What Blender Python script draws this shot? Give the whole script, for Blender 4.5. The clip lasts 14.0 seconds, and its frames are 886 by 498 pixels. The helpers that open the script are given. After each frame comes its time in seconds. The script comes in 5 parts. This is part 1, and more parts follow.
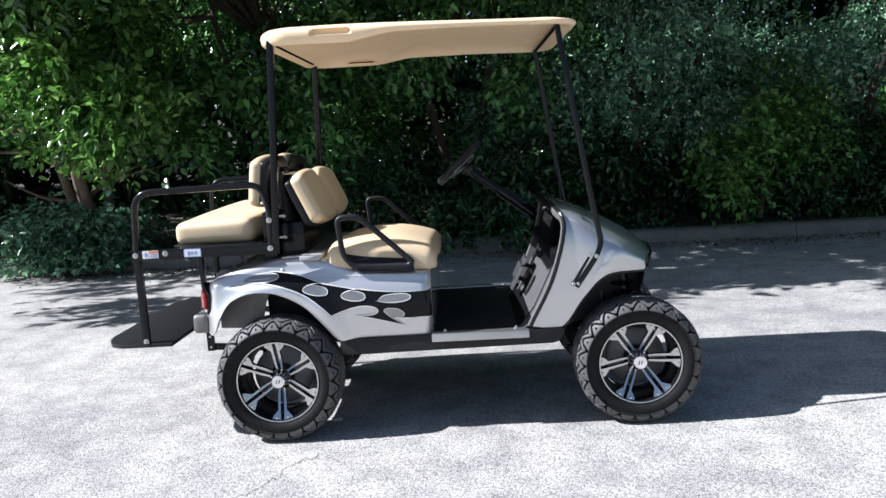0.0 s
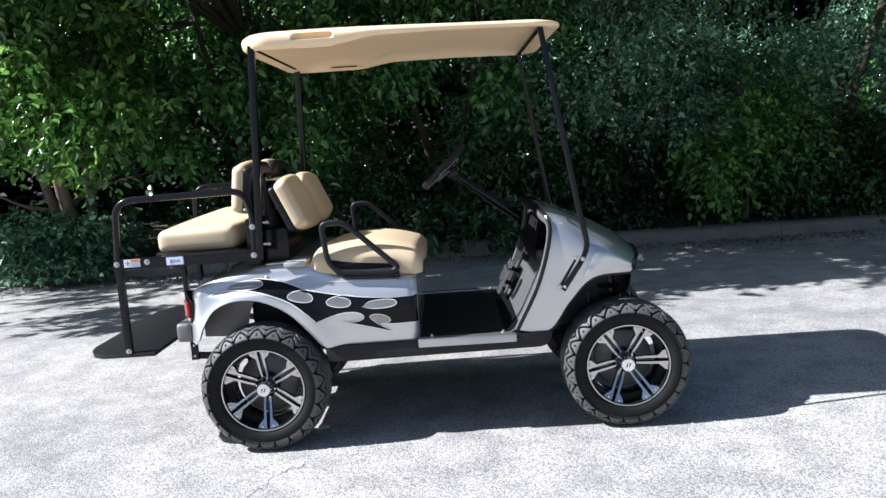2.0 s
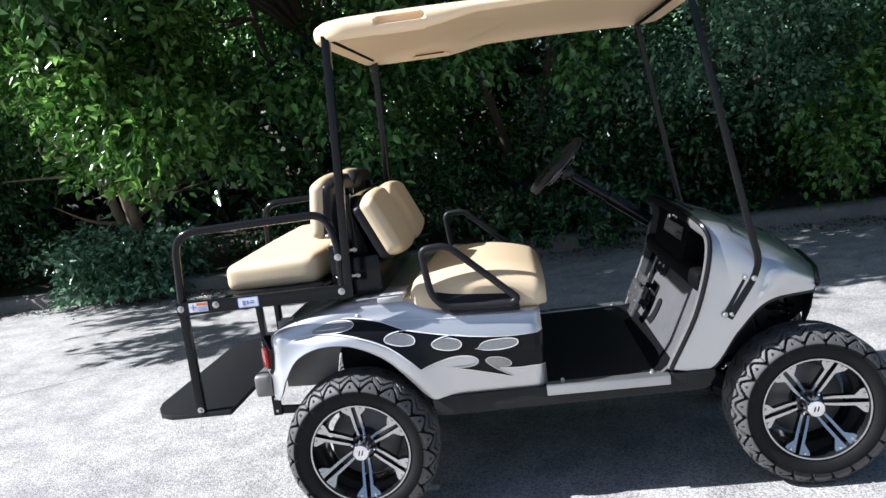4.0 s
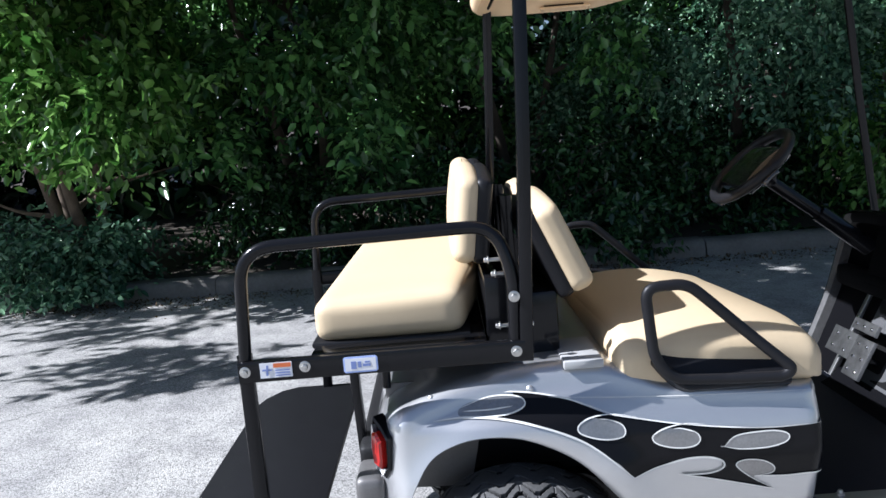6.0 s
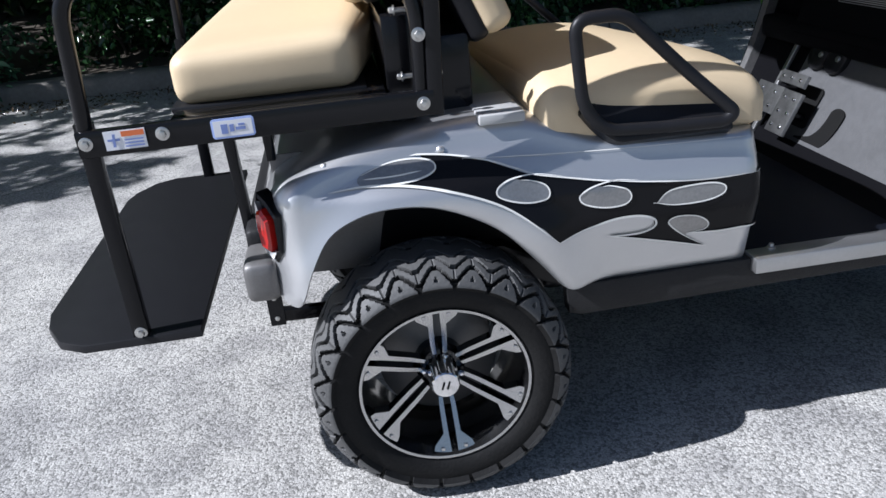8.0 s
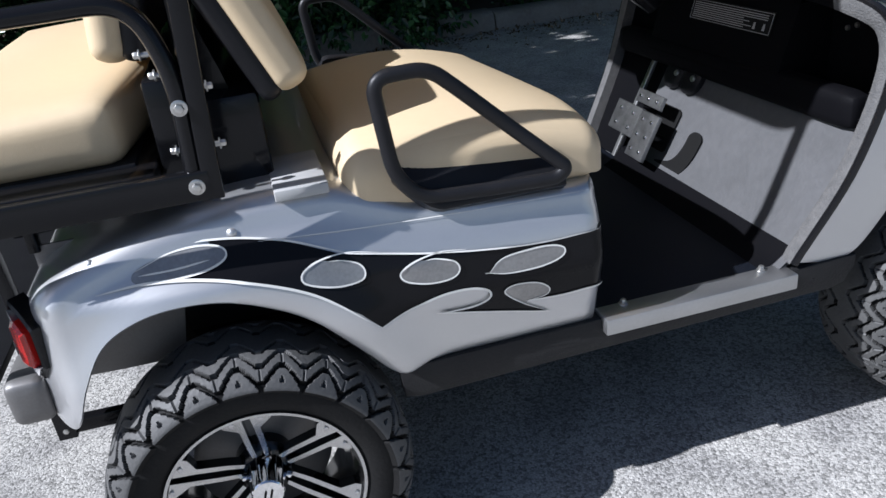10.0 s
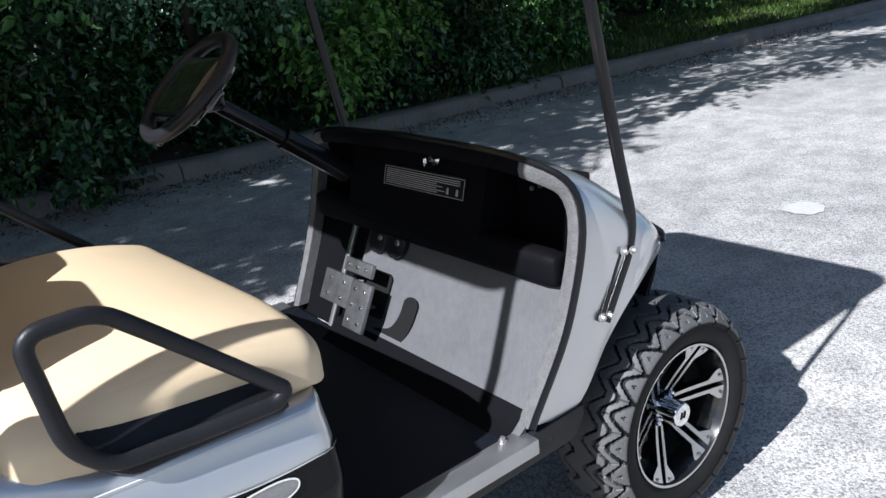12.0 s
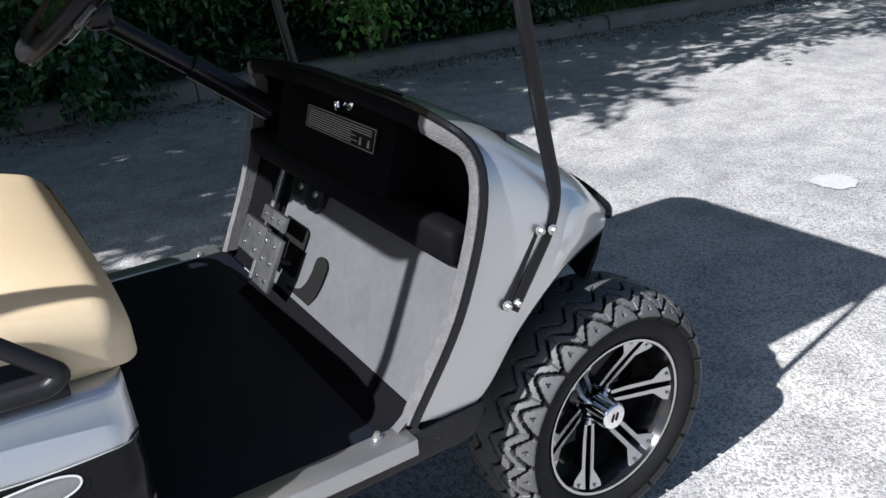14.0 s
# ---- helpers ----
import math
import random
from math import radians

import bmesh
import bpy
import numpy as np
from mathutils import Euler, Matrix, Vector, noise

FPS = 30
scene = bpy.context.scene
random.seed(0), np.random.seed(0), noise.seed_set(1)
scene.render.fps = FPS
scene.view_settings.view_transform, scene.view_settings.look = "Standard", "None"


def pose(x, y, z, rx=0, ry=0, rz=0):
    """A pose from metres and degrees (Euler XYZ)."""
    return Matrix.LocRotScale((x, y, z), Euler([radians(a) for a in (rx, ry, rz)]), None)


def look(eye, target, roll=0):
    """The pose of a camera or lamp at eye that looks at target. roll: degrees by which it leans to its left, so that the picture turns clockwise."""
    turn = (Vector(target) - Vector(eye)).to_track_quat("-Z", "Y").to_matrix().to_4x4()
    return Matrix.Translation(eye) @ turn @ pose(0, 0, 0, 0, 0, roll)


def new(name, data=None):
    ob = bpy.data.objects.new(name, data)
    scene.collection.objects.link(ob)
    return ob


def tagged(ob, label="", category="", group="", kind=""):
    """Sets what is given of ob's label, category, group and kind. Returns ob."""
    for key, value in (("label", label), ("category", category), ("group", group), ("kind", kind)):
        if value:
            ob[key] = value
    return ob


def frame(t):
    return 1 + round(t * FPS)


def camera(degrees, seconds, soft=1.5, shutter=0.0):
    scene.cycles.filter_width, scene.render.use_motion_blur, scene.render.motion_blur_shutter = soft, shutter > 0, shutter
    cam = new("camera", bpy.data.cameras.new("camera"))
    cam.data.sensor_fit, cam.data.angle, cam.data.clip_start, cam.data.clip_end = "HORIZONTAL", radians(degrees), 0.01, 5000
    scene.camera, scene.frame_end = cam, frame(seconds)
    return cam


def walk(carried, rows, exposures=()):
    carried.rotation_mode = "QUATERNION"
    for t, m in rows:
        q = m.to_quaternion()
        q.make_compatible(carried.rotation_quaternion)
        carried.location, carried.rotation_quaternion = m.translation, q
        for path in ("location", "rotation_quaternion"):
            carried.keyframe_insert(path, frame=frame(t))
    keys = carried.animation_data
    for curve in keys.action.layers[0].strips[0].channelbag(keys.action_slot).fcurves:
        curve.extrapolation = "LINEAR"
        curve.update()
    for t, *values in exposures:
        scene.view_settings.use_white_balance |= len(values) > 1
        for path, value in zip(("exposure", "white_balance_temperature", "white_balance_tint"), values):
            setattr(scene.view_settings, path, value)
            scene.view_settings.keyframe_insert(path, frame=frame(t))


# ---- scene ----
cam = camera(59.8, 14.0)
PATH = [
    (0, (0.921, -4.083, 1.368), (0.854, -2.104, 1.087), -3.3),
    (0.5, (0.912, -4.075, 1.368), (0.863, -2.096, 1.082), -3.4),
    (1, (0.905, -4.078, 1.368), (0.855, -2.096, 1.105), -3.0),
    (1.5, (0.921, -4.069, 1.369), (0.889, -2.089, 1.092), -4.0),
    (2, (0.929, -4.057, 1.367), (0.895, -2.076, 1.094), -3.9),
    (2.5, (0.888, -4.022, 1.375), (0.94, -2.047, 1.067), -4.5),
    (3, (0.829, -3.941, 1.385), (0.93, -1.962, 1.117), -4.1),
    (3.5, (0.778, -3.712, 1.363), (0.746, -1.735, 1.062), -5.5),
    (4, (0.694, -3.375, 1.456), (0.492, -1.408, 1.157), -7.4),
    (4.2, (0.56, -3.263, 1.469), (0.385, -1.296, 1.152), -8.0),
    (6.3, (-0.143, -2.24, 1.435), (-0.077, -0.264, 1.133), -3.1),
    (6.5, (-0.134, -2.197, 1.424), (0.001, -0.219, 1.163), -2.8),
    (6.8, (-0.141, -2.142, 1.389), (0.023, -0.192, 0.975), -2.6),
    (7, (-0.165, -2.095, 1.405), (0.03, -0.209, 0.769), -1.6),
    (7.2, (-0.157, -2.08, 1.372), (0.021, -0.259, 0.565), -3.1),
    (9.3, (-0.043, -2.059, 1.23), (0.181, -0.246, 0.415), -6.8),
    (9.5, (0.025, -1.998, 1.274), (0.285, -0.198, 0.442), -6.7),
    (10, (0.131, -1.848, 1.329), (0.521, -0.089, 0.46), -6.7),
    (10.5, (0.146, -1.677, 1.343), (0.856, -0.018, 0.481), -8.0),
    (11, (0.167, -1.639, 1.366), (1.131, -0.07, 0.583), -7.5),
    (11.5, (0.217, -1.649, 1.4), (1.316, -0.125, 0.715), -6.9),
    (12, (0.233, -1.652, 1.408), (1.345, -0.123, 0.754), -6.8),
    (12.5, (0.252, -1.658, 1.375), (1.403, -0.202, 0.63), -5.3),
    (13, (0.29, -1.667, 1.338), (1.482, -0.263, 0.558), -4.8),
    (13.5, (0.438, -1.692, 1.305), (1.547, -0.221, 0.526), -5.7),
    (14, (0.632, -1.63, 1.354), (1.594, -0.069, 0.557), -3.8),
]
# time, stops, white balance
EXPOSURE = [(0.0, 1.16, 5930), (4.2, 1.22, 5930), (6.3, 0.9, 5680), (7.2, 0.66, 5700), (9.3, 0.69, 5800), (10.5, 0.68, 5700), (11.5, 0.94, 5780), (12.6, 1.2, 5900), (13.3, 1.07, 5950), (14.0, 1.08, 5950)]
walk(cam, [(t, look(eye, target, roll)) for t, eye, target, roll in PATH], [(t, stops, kelvin, 13) for t, stops, kelvin in EXPOSURE])

# ---- light ----
SUN_WAY = Vector((-1.13, -0.137, 1.0)).normalized()
world = bpy.data.worlds.new("sky")
scene.world = world
world.use_nodes = True
wn = world.node_tree.nodes
sky = wn.new("ShaderNodeTexSky")
sky.sky_type, sky.sun_disc = "NISHITA", False
sky.sun_elevation = math.asin(SUN_WAY.z)
sky.sun_rotation = math.atan2(SUN_WAY.x, SUN_WAY.y)
world.node_tree.links.new(sky.outputs[0], wn["Background"].inputs[0])
wn["Background"].inputs[1].default_value = 0.049
sun = new("sun", bpy.data.lights.new("sun", "SUN"))
sun.data.energy, sun.data.angle, sun.data.color = 5.0, radians(0.53), (1.0, 0.975, 0.94)
sun.matrix_world = look(SUN_WAY * 30, (0, 0, 0))


# ---- materials ----
def material(name, colour, rough=0.5, metal=0.0, vary=0.0, scale=8.0, bump=0.0, bump_scale=60.0, coat=0.0, second=None, spec=0.5):
    """A principled material: colour mottled towards a second colour at two scales, and fine relief."""
    m = bpy.data.materials.new(name)
    m.use_nodes = True
    nt = m.node_tree
    b = nt.nodes["Principled BSDF"]
    b.inputs["Base Color"].default_value = (*colour, 1)
    b.inputs["Roughness"].default_value, b.inputs["Metallic"].default_value = rough, metal
    b.inputs["Coat Weight"].default_value, b.inputs["Coat Roughness"].default_value = coat, 0.06
    b.inputs["Specular IOR Level"].default_value = spec
    co = nt.nodes.new("ShaderNodeTexCoord")
    if vary:
        n1, n2 = nt.nodes.new("ShaderNodeTexNoise"), nt.nodes.new("ShaderNodeTexNoise")
        n1.inputs["Scale"].default_value, n1.inputs["Detail"].default_value = scale, 6
        n2.inputs["Scale"].default_value, n2.inputs["Detail"].default_value = scale * 11, 3
        add = nt.nodes.new("ShaderNodeMath")
        add.operation = "MULTIPLY_ADD"
        add.inputs[1].default_value = 0.6
        half = nt.nodes.new("ShaderNodeMath")
        half.operation = "MULTIPLY"
        half.inputs[1].default_value = 0.4
        mix = nt.nodes.new("ShaderNodeMix")
        mix.data_type = "RGBA"
        ramp = nt.nodes.new("ShaderNodeMapRange")
        ramp.inputs["From Min"].default_value, ramp.inputs["From Max"].default_value = 0.35, 0.68
        ramp.inputs["To Max"].default_value = vary
        for n in (n1, n2):
            nt.links.new(co.outputs["Object"], n.inputs["Vector"])
        nt.links.new(n2.outputs["Fac"], half.inputs[0])
        nt.links.new(n1.outputs["Fac"], add.inputs[0])
        nt.links.new(half.outputs[0], add.inputs[2])
        nt.links.new(add.outputs[0], ramp.inputs["Value"])
        nt.links.new(ramp.outputs[0], mix.inputs["Factor"])
        mix.inputs["A"].default_value = (*colour, 1)
        mix.inputs["B"].default_value = (*(second or [c * 0.5 for c in colour]), 1)
        nt.links.new(mix.outputs["Result"], b.inputs["Base Color"])
    if bump:
        nb, bp = nt.nodes.new("ShaderNodeTexNoise"), nt.nodes.new("ShaderNodeBump")
        nb.inputs["Scale"].default_value, nb.inputs["Detail"].default_value = bump_scale, 4
        bp.inputs["Strength"].default_value, bp.inputs["Distance"].default_value = bump, 0.004
        nt.links.new(co.outputs["Object"], nb.inputs["Vector"])
        nt.links.new(nb.outputs["Fac"], bp.inputs["Height"])
        nt.links.new(bp.outputs["Normal"], b.inputs["Normal"])
    return m


def speckled_asphalt():
    """Old, worn asphalt: light stone chips in a grey binder, with stains and cracks."""
    m = bpy.data.materials.new("worn_asphalt")
    m.use_nodes = True
    nt = m.node_tree
    b = nt.nodes["Principled BSDF"]
    b.inputs["Roughness"].default_value = 0.85
    co = nt.nodes.new("ShaderNodeTexCoord")

    def tex(kind, scale, detail=2.0):
        n = nt.nodes.new(kind)
        n.inputs["Scale"].default_value = scale
        if "Detail" in n.inputs:
            n.inputs["Detail"].default_value = detail
        nt.links.new(co.outputs["Object"], n.inputs["Vector"])
        return n

    def ramp(socket, *stops):
        r = nt.nodes.new("ShaderNodeValToRGB")
        while len(r.color_ramp.elements) < len(stops):
            r.color_ramp.elements.new(0.5)
        for e, (p, c) in zip(r.color_ramp.elements, stops):
            e.position, e.color = p, (*c, 1)
        nt.links.new(socket, r.inputs[0])
        return r.outputs[0]

    def mix(kind, fac, a, bb):
        x = nt.nodes.new("ShaderNodeMix")
        x.data_type, x.blend_type = "RGBA", kind
        x.inputs["Factor"].default_value = fac
        nt.links.new(a, x.inputs["A"])
        nt.links.new(bb, x.inputs["B"])
        return x.outputs["Result"]

    chips = tex("ShaderNodeTexVoronoi", 135)
    sep = nt.nodes.new("ShaderNodeSeparateColor")
    nt.links.new(chips.outputs["Color"], sep.inputs[0])
    stone = ramp(sep.outputs[0], (0.0, (0.11, 0.108, 0.10)), (0.25, (0.27, 0.265, 0.25)), (0.66, (0.44, 0.43, 0.41)), (1.0, (0.72, 0.70, 0.67)))
    gaps = ramp(chips.outputs["Distance"], (0.25, (1, 1, 1)), (0.75, (0.55, 0.55, 0.55)))
    base = mix("MULTIPLY", 0.85, stone, gaps)
    fine = ramp(tex("ShaderNodeTexNoise", 230, 3).outputs["Fac"], (0.3, (0.6, 0.6, 0.6)), (0.7, (1.3, 1.3, 1.3)))
    base = mix("MULTIPLY", 0.7, base, fine)
    stain = ramp(tex("ShaderNodeTexNoise", 0.55, 6).outputs["Fac"], (0.3, (0.68, 0.68, 0.70)), (0.55, (1.04, 1.03, 1.02)), (0.75, (1.25, 1.23, 1.18)))
    base = mix("MULTIPLY", 0.8, base, stain)
    blot = ramp(tex("ShaderNodeTexNoise", 4.5, 5).outputs["Fac"], (0.34, (0.70, 0.70, 0.715)), (0.6, (1.1, 1.1, 1.09)))
    base = mix("MULTIPLY", 0.7, base, blot)
    tone = nt.nodes.new("ShaderNodeRGB")
    tone.outputs[0].default_value = (0.945, 0.95, 0.945, 1)
    base = mix("MULTIPLY", 1.0, base, tone.outputs[0])
    nt.links.new(base, b.inputs["Base Color"])
    bp = nt.nodes.new("ShaderNodeBump")
    bp.inputs["Strength"].default_value, bp.inputs["Distance"].default_value = 0.55, 0.004
    bp.invert = True
    nt.links.new(chips.outputs["Distance"], bp.inputs["Height"])
    nt.links.new(bp.outputs["Normal"], b.inputs["Normal"])
    return m


def leaf_material(name, dark, light, glow=0.35):
    """Leaves that differ one by one, and let some light through."""
    m = bpy.data.materials.new(name)
    m.use_nodes = True
    nt = m.node_tree
    b, out = nt.nodes["Principled BSDF"], nt.nodes["Material Output"]
    b.inputs["Roughness"].default_value = 0.2
    geo, r = nt.nodes.new("ShaderNodeNewGeometry"), nt.nodes.new("ShaderNodeValToRGB")
    r.color_ramp.elements[0].color, r.color_ramp.elements[1].color = (*dark, 1), (*[c * 1.25 for c in light], 1)
    r.color_ramp.elements[0].position = 0.4
    nt.links.new(geo.outputs["Random Per Island"], r.inputs[0])
    nt.links.new(r.outputs[0], b.inputs["Base Color"])
    tr, mx = nt.nodes.new("ShaderNodeBsdfTranslucent"), nt.nodes.new("ShaderNodeMixShader")
    nt.links.new(r.outputs[0], tr.inputs[0])
    mx.inputs[0].default_value = glow
    nt.links.new(b.outputs[0], mx.inputs[1])
    nt.links.new(tr.outputs[0], mx.inputs[2])
    nt.links.new(mx.outputs[0], out.inputs[0])
    return m


ASPHALT = speckled_asphalt()
CONCRETE = material("kerb_concrete", (0.21, 0.195, 0.175), 0.9, vary=0.9, scale=3, bump=0.5, bump_scale=40, second=(0.12, 0.11, 0.095))
SOIL = material("leaf_mould", (0.06, 0.045, 0.03), 0.95, vary=0.9, scale=2.5, bump=0.8, bump_scale=25, second=(0.025, 0.022, 0.015))
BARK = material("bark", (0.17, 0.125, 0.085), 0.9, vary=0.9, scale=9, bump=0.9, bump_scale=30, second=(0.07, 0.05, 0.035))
# the same bark with shade put into its colour
BARK_SHADED = material("shaded_bark", (0.075, 0.058, 0.042), 0.9, vary=0.9, scale=9, bump=0.9, bump_scale=30, second=(0.035, 0.027, 0.02))
LEAF = leaf_material("leaf_green", (0.033, 0.095, 0.027), (0.15, 0.32, 0.085), 0.32)
# leaf green darkened to hold the shade low down and among the trees
LEAF_SHADED = leaf_material("leaf_green_shaded", (0.015, 0.044, 0.016), (0.06, 0.14, 0.045), 0.2)
LEAF_GREY = leaf_material("leaf_grey_green", (0.046, 0.118, 0.066), (0.22, 0.375, 0.22), 0.3)
LEAF_LIGHT = leaf_material("leaf_light", (0.045, 0.125, 0.021), (0.21, 0.39, 0.09), 0.45)
# darkest leaf copy: the shade inside the far wood is in its colour
LEAF_WOOD_SHADE = leaf_material("leaf_shade", (0.013, 0.036, 0.014), (0.046, 0.10, 0.035), 0.15)
GRASS = leaf_material("grass_blade", (0.05, 0.10, 0.02), (0.13, 0.2, 0.05))
LITTER = leaf_material("dead_leaf", (0.06, 0.04, 0.02), (0.2, 0.14, 0.08), 0.1)

SILVER = material("silver_paint", (0.60, 0.60, 0.60), 0.40, metal=0.78, vary=0.25, scale=160, coat=1.0, second=(0.55, 0.55, 0.55))
BLACK_PAINT = material("black_flame_paint", (0.007, 0.007, 0.008), 0.2, coat=0.12, spec=0.12)
FLAME_FILL = material("smoky_silver_paint", (0.36, 0.355, 0.345), 0.4, metal=0.7, vary=0.8, scale=14, coat=0.8, second=(0.22, 0.215, 0.21))
PIN_WHITE = material("pinstripe_white", (0.78, 0.77, 0.72), 0.35)
STEEL_BLACK = material("black_powder_coat", (0.007, 0.007, 0.008), 0.18, coat=0.1, bump=0.05, bump_scale=300, spec=0.22)
PLASTIC = material("black_plastic", (0.011, 0.011, 0.0125), 0.42, vary=0.5, scale=20, bump=0.08, bump_scale=260, second=(0.016, 0.016, 0.018), spec=0.25)
DASH = material("dash_plastic", (0.004, 0.004, 0.005), 0.6, spec=0.06, bump=0.2, bump_scale=300)
ROCKER = material("rocker_plastic", (0.014, 0.014, 0.015), 0.5, vary=0.6, scale=9, bump=0.3, bump_scale=220, second=(0.024, 0.0235, 0.023), spec=0.25)
RUBBER = material("tyre_rubber", (0.007, 0.007, 0.007), 0.7, vary=0.7, scale=14, bump=0.3, bump_scale=150, second=(0.016, 0.0155, 0.015), spec=0.2)
TREAD = material("dusty_tread_rubber", (0.06, 0.06, 0.059), 0.6, vary=0.8, scale=12, bump=0.3, bump_scale=150, second=(0.10, 0.099, 0.096))
MAT_RUBBER = material("floor_mat_rubber", (0.007, 0.009, 0.014), 0.5, vary=0.6, scale=6, bump=0.5, bump_scale=400, second=(0.011, 0.013, 0.019), spec=0.15)
VINYL = material("tan_vinyl", (0.63, 0.50, 0.32), 0.46, vary=0.35, scale=5, bump=0.10, bump_scale=420, second=(0.56, 0.43, 0.26))
ROOF_TAN = material("tan_roof_plastic", (0.86, 0.65, 0.41), 0.36, vary=0.3, scale=6, bump=0.1, bump_scale=200, second=(0.80, 0.58, 0.35))
ALLOY = material("machined_alloy", (0.55, 0.55, 0.55), 0.27, metal=1.0, vary=0.3, scale=40, second=(0.42, 0.42, 0.42))
RIM_BLACK = material("gloss_black_rim", (0.008, 0.008, 0.008), 0.15, coat=0.5)
CHROME = material("chrome", (0.85, 0.85, 0.86), 0.08, metal=1.0)
BOLT = material("zinc_bolt", (0.62, 0.61, 0.58), 0.32, metal=0.9, vary=0.5, scale=60)
ALUMINIUM = material("aluminium_step", (0.5, 0.5, 0.5), 0.38, metal=0.9, vary=0.6, scale=16, second=(0.42, 0.42, 0.41))
KICK = material("grey_floor_panel", (0.13, 0.131, 0.135), 0.42, metal=0.25, vary=0.9, scale=4, bump=0.25, bump_scale=120, second=(0.095, 0.096, 0.098))
TRIM_GREY = material("speckled_edge_trim", (0.12, 0.117, 0.114), 0.8, vary=1.0, scale=45, bump=0.8, bump_scale=240, second=(0.07, 0.07, 0.07))
PEDAL = material("worn_pedal_metal", (0.34, 0.34, 0.34), 0.3, metal=0.85, vary=0.8, scale=30, second=(0.14, 0.14, 0.14))
PAD_GLOSS = material("gloss_black_pad", (0.012, 0.012, 0.013), 0.1, coat=1.0)
PLATE_GREY = material("pale_grey_plate", (0.40, 0.40, 0.39), 0.45, vary=0.4, scale=12, second=(0.42, 0.42, 0.41))
RED_LENS = material("red_lens", (0.40, 0.012, 0.008), 0.12, coat=0.6)
CLEAR_LENS = material("clear_lens", (0.62, 0.62, 0.63), 0.12, metal=0.7, coat=0.8)
LABEL_WHITE = material("label_white", (0.78, 0.78, 0.80), 0.4)
LABEL_BLUE = material("label_blue", (0.42, 0.52, 0.86), 0.4)
LABEL_INK = material("label_ink", (0.20, 0.26, 0.52), 0.5)
LABEL_ORANGE = material("label_orange", (0.70, 0.17, 0.05), 0.5)
LABEL_BLACK = material("label_black", (0.008, 0.008, 0.008), 0.6, spec=0.15)
PRINT = material("placard_print", (0.34, 0.34, 0.33), 0.5)
DRUM = material("brake_drum", (0.20, 0.195, 0.19), 0.5, metal=0.6, vary=0.8, scale=20, second=(0.16, 0.15, 0.14))
PATCH = material("pale_stain", (0.44, 0.43, 0.415), 0.9, vary=0.9, scale=30, bump=0.6, bump_scale=120, second=(0.34, 0.335, 0.32))
TAR = material("crack_tar", (0.06, 0.06, 0.058), 0.9)


# ---- mesh helpers ----
def part(name, bm, mats, parent=None, label="", smooth=40):
    """Links a bmesh as one mesh object under a thing or a part."""
    bmesh.ops.recalc_face_normals(bm, faces=bm.faces[:])
    me = bpy.data.meshes.new(name)
    bm.to_mesh(me)
    bm.free()
    for m in mats if isinstance(mats, (list, tuple)) else [mats]:
        me.materials.append(m)
    if smooth:
        me.shade_smooth()
        me.set_sharp_from_angle(angle=radians(smooth))
    ob = new(name, me)
    if parent:
        ob.parent = parent
    return tagged(ob, label)


def add(bm, verts, faces, index=0):
    vs = [bm.verts.new(v) for v in verts]
    made = []
    for f in faces:
        if len(set(f)) > 2:
            fc = bm.faces.new([vs[i] for i in f])
            fc.material_index = index
            made.append(fc)
    return vs, made


def box(bm, lo, hi, bevel=0.0, m=None, index=0, segments=2):
    vs, fs = add(bm, [(x, y, z) for x in (lo[0], hi[0]) for y in (lo[1], hi[1]) for z in (lo[2], hi[2])],
                 [(0, 1, 3, 2), (4, 6, 7, 5), (0, 4, 5, 1), (2, 3, 7, 6), (0, 2, 6, 4), (1, 5, 7, 3)], index)
    if bevel:
        es = list({e for f in fs for e in f.edges})
        got = bmesh.ops.bevel(bm, geom=es, offset=bevel, segments=segments, affect="EDGES", profile=0.5)
        for f in got["faces"]:
            f.material_index = index
        vs = list({v for v in got["verts"]} | {v for v in vs if v.is_valid})
    if m is not None:
        bmesh.ops.transform(bm, matrix=m, verts=[v for v in vs if v.is_valid])
    return bm


def grid(bm, pts, closed_u=False, closed_v=False, index=0, flip=False):
    """Quads over rows of points."""
    nu, nv = len(pts), len(pts[0])
    vs = [[bm.verts.new(p) for p in row] for row in pts]
    for i in range(nu if closed_u else nu - 1):
        for j in range(nv if closed_v else nv - 1):
            q = [vs[i][j], vs[(i + 1) % nu][j], vs[(i + 1) % nu][(j + 1) % nv], vs[i][(j + 1) % nv]]
            f = bm.faces.new(q[::-1] if flip else q)
            f.material_index = index
    return vs


def smooth_line(pts, per=6):
    """A Catmull-Rom line through points of any dimension."""
    p = np.array(pts, float)
    p = np.vstack([2 * p[0] - p[1], p, 2 * p[-1] - p[-2]])
    out = []
    for i in range(1, len(p) - 2):
        for k in range(per):
            t = k / per
            a, b, c, d = p[i - 1], p[i], p[i + 1], p[i + 2]
            out.append(0.5 * (2 * b + (c - a) * t + (2 * a - 5 * b + 4 * c - d) * t * t + (3 * b - a - 3 * c + d) * t ** 3))
    out.append(p[-2])
    return np.array(out)


def filleted(pts, radius, steps=6):
    """A polyline with its corners rounded."""
    p = [Vector(q) for q in pts]
    out = [p[0]]
    for a, b, c in zip(p, p[1:], p[2:]):
        r = min(radius, (a - b).length * 0.49, (c - b).length * 0.49)
        s, e = b + (a - b).normalized() * r, b + (c - b).normalized() * r
        for k in range(steps + 1):
            t = k / steps
            out.append(s * (1 - t) ** 2 + b * 2 * t * (1 - t) + e * t * t)
    return out + [p[-1]]


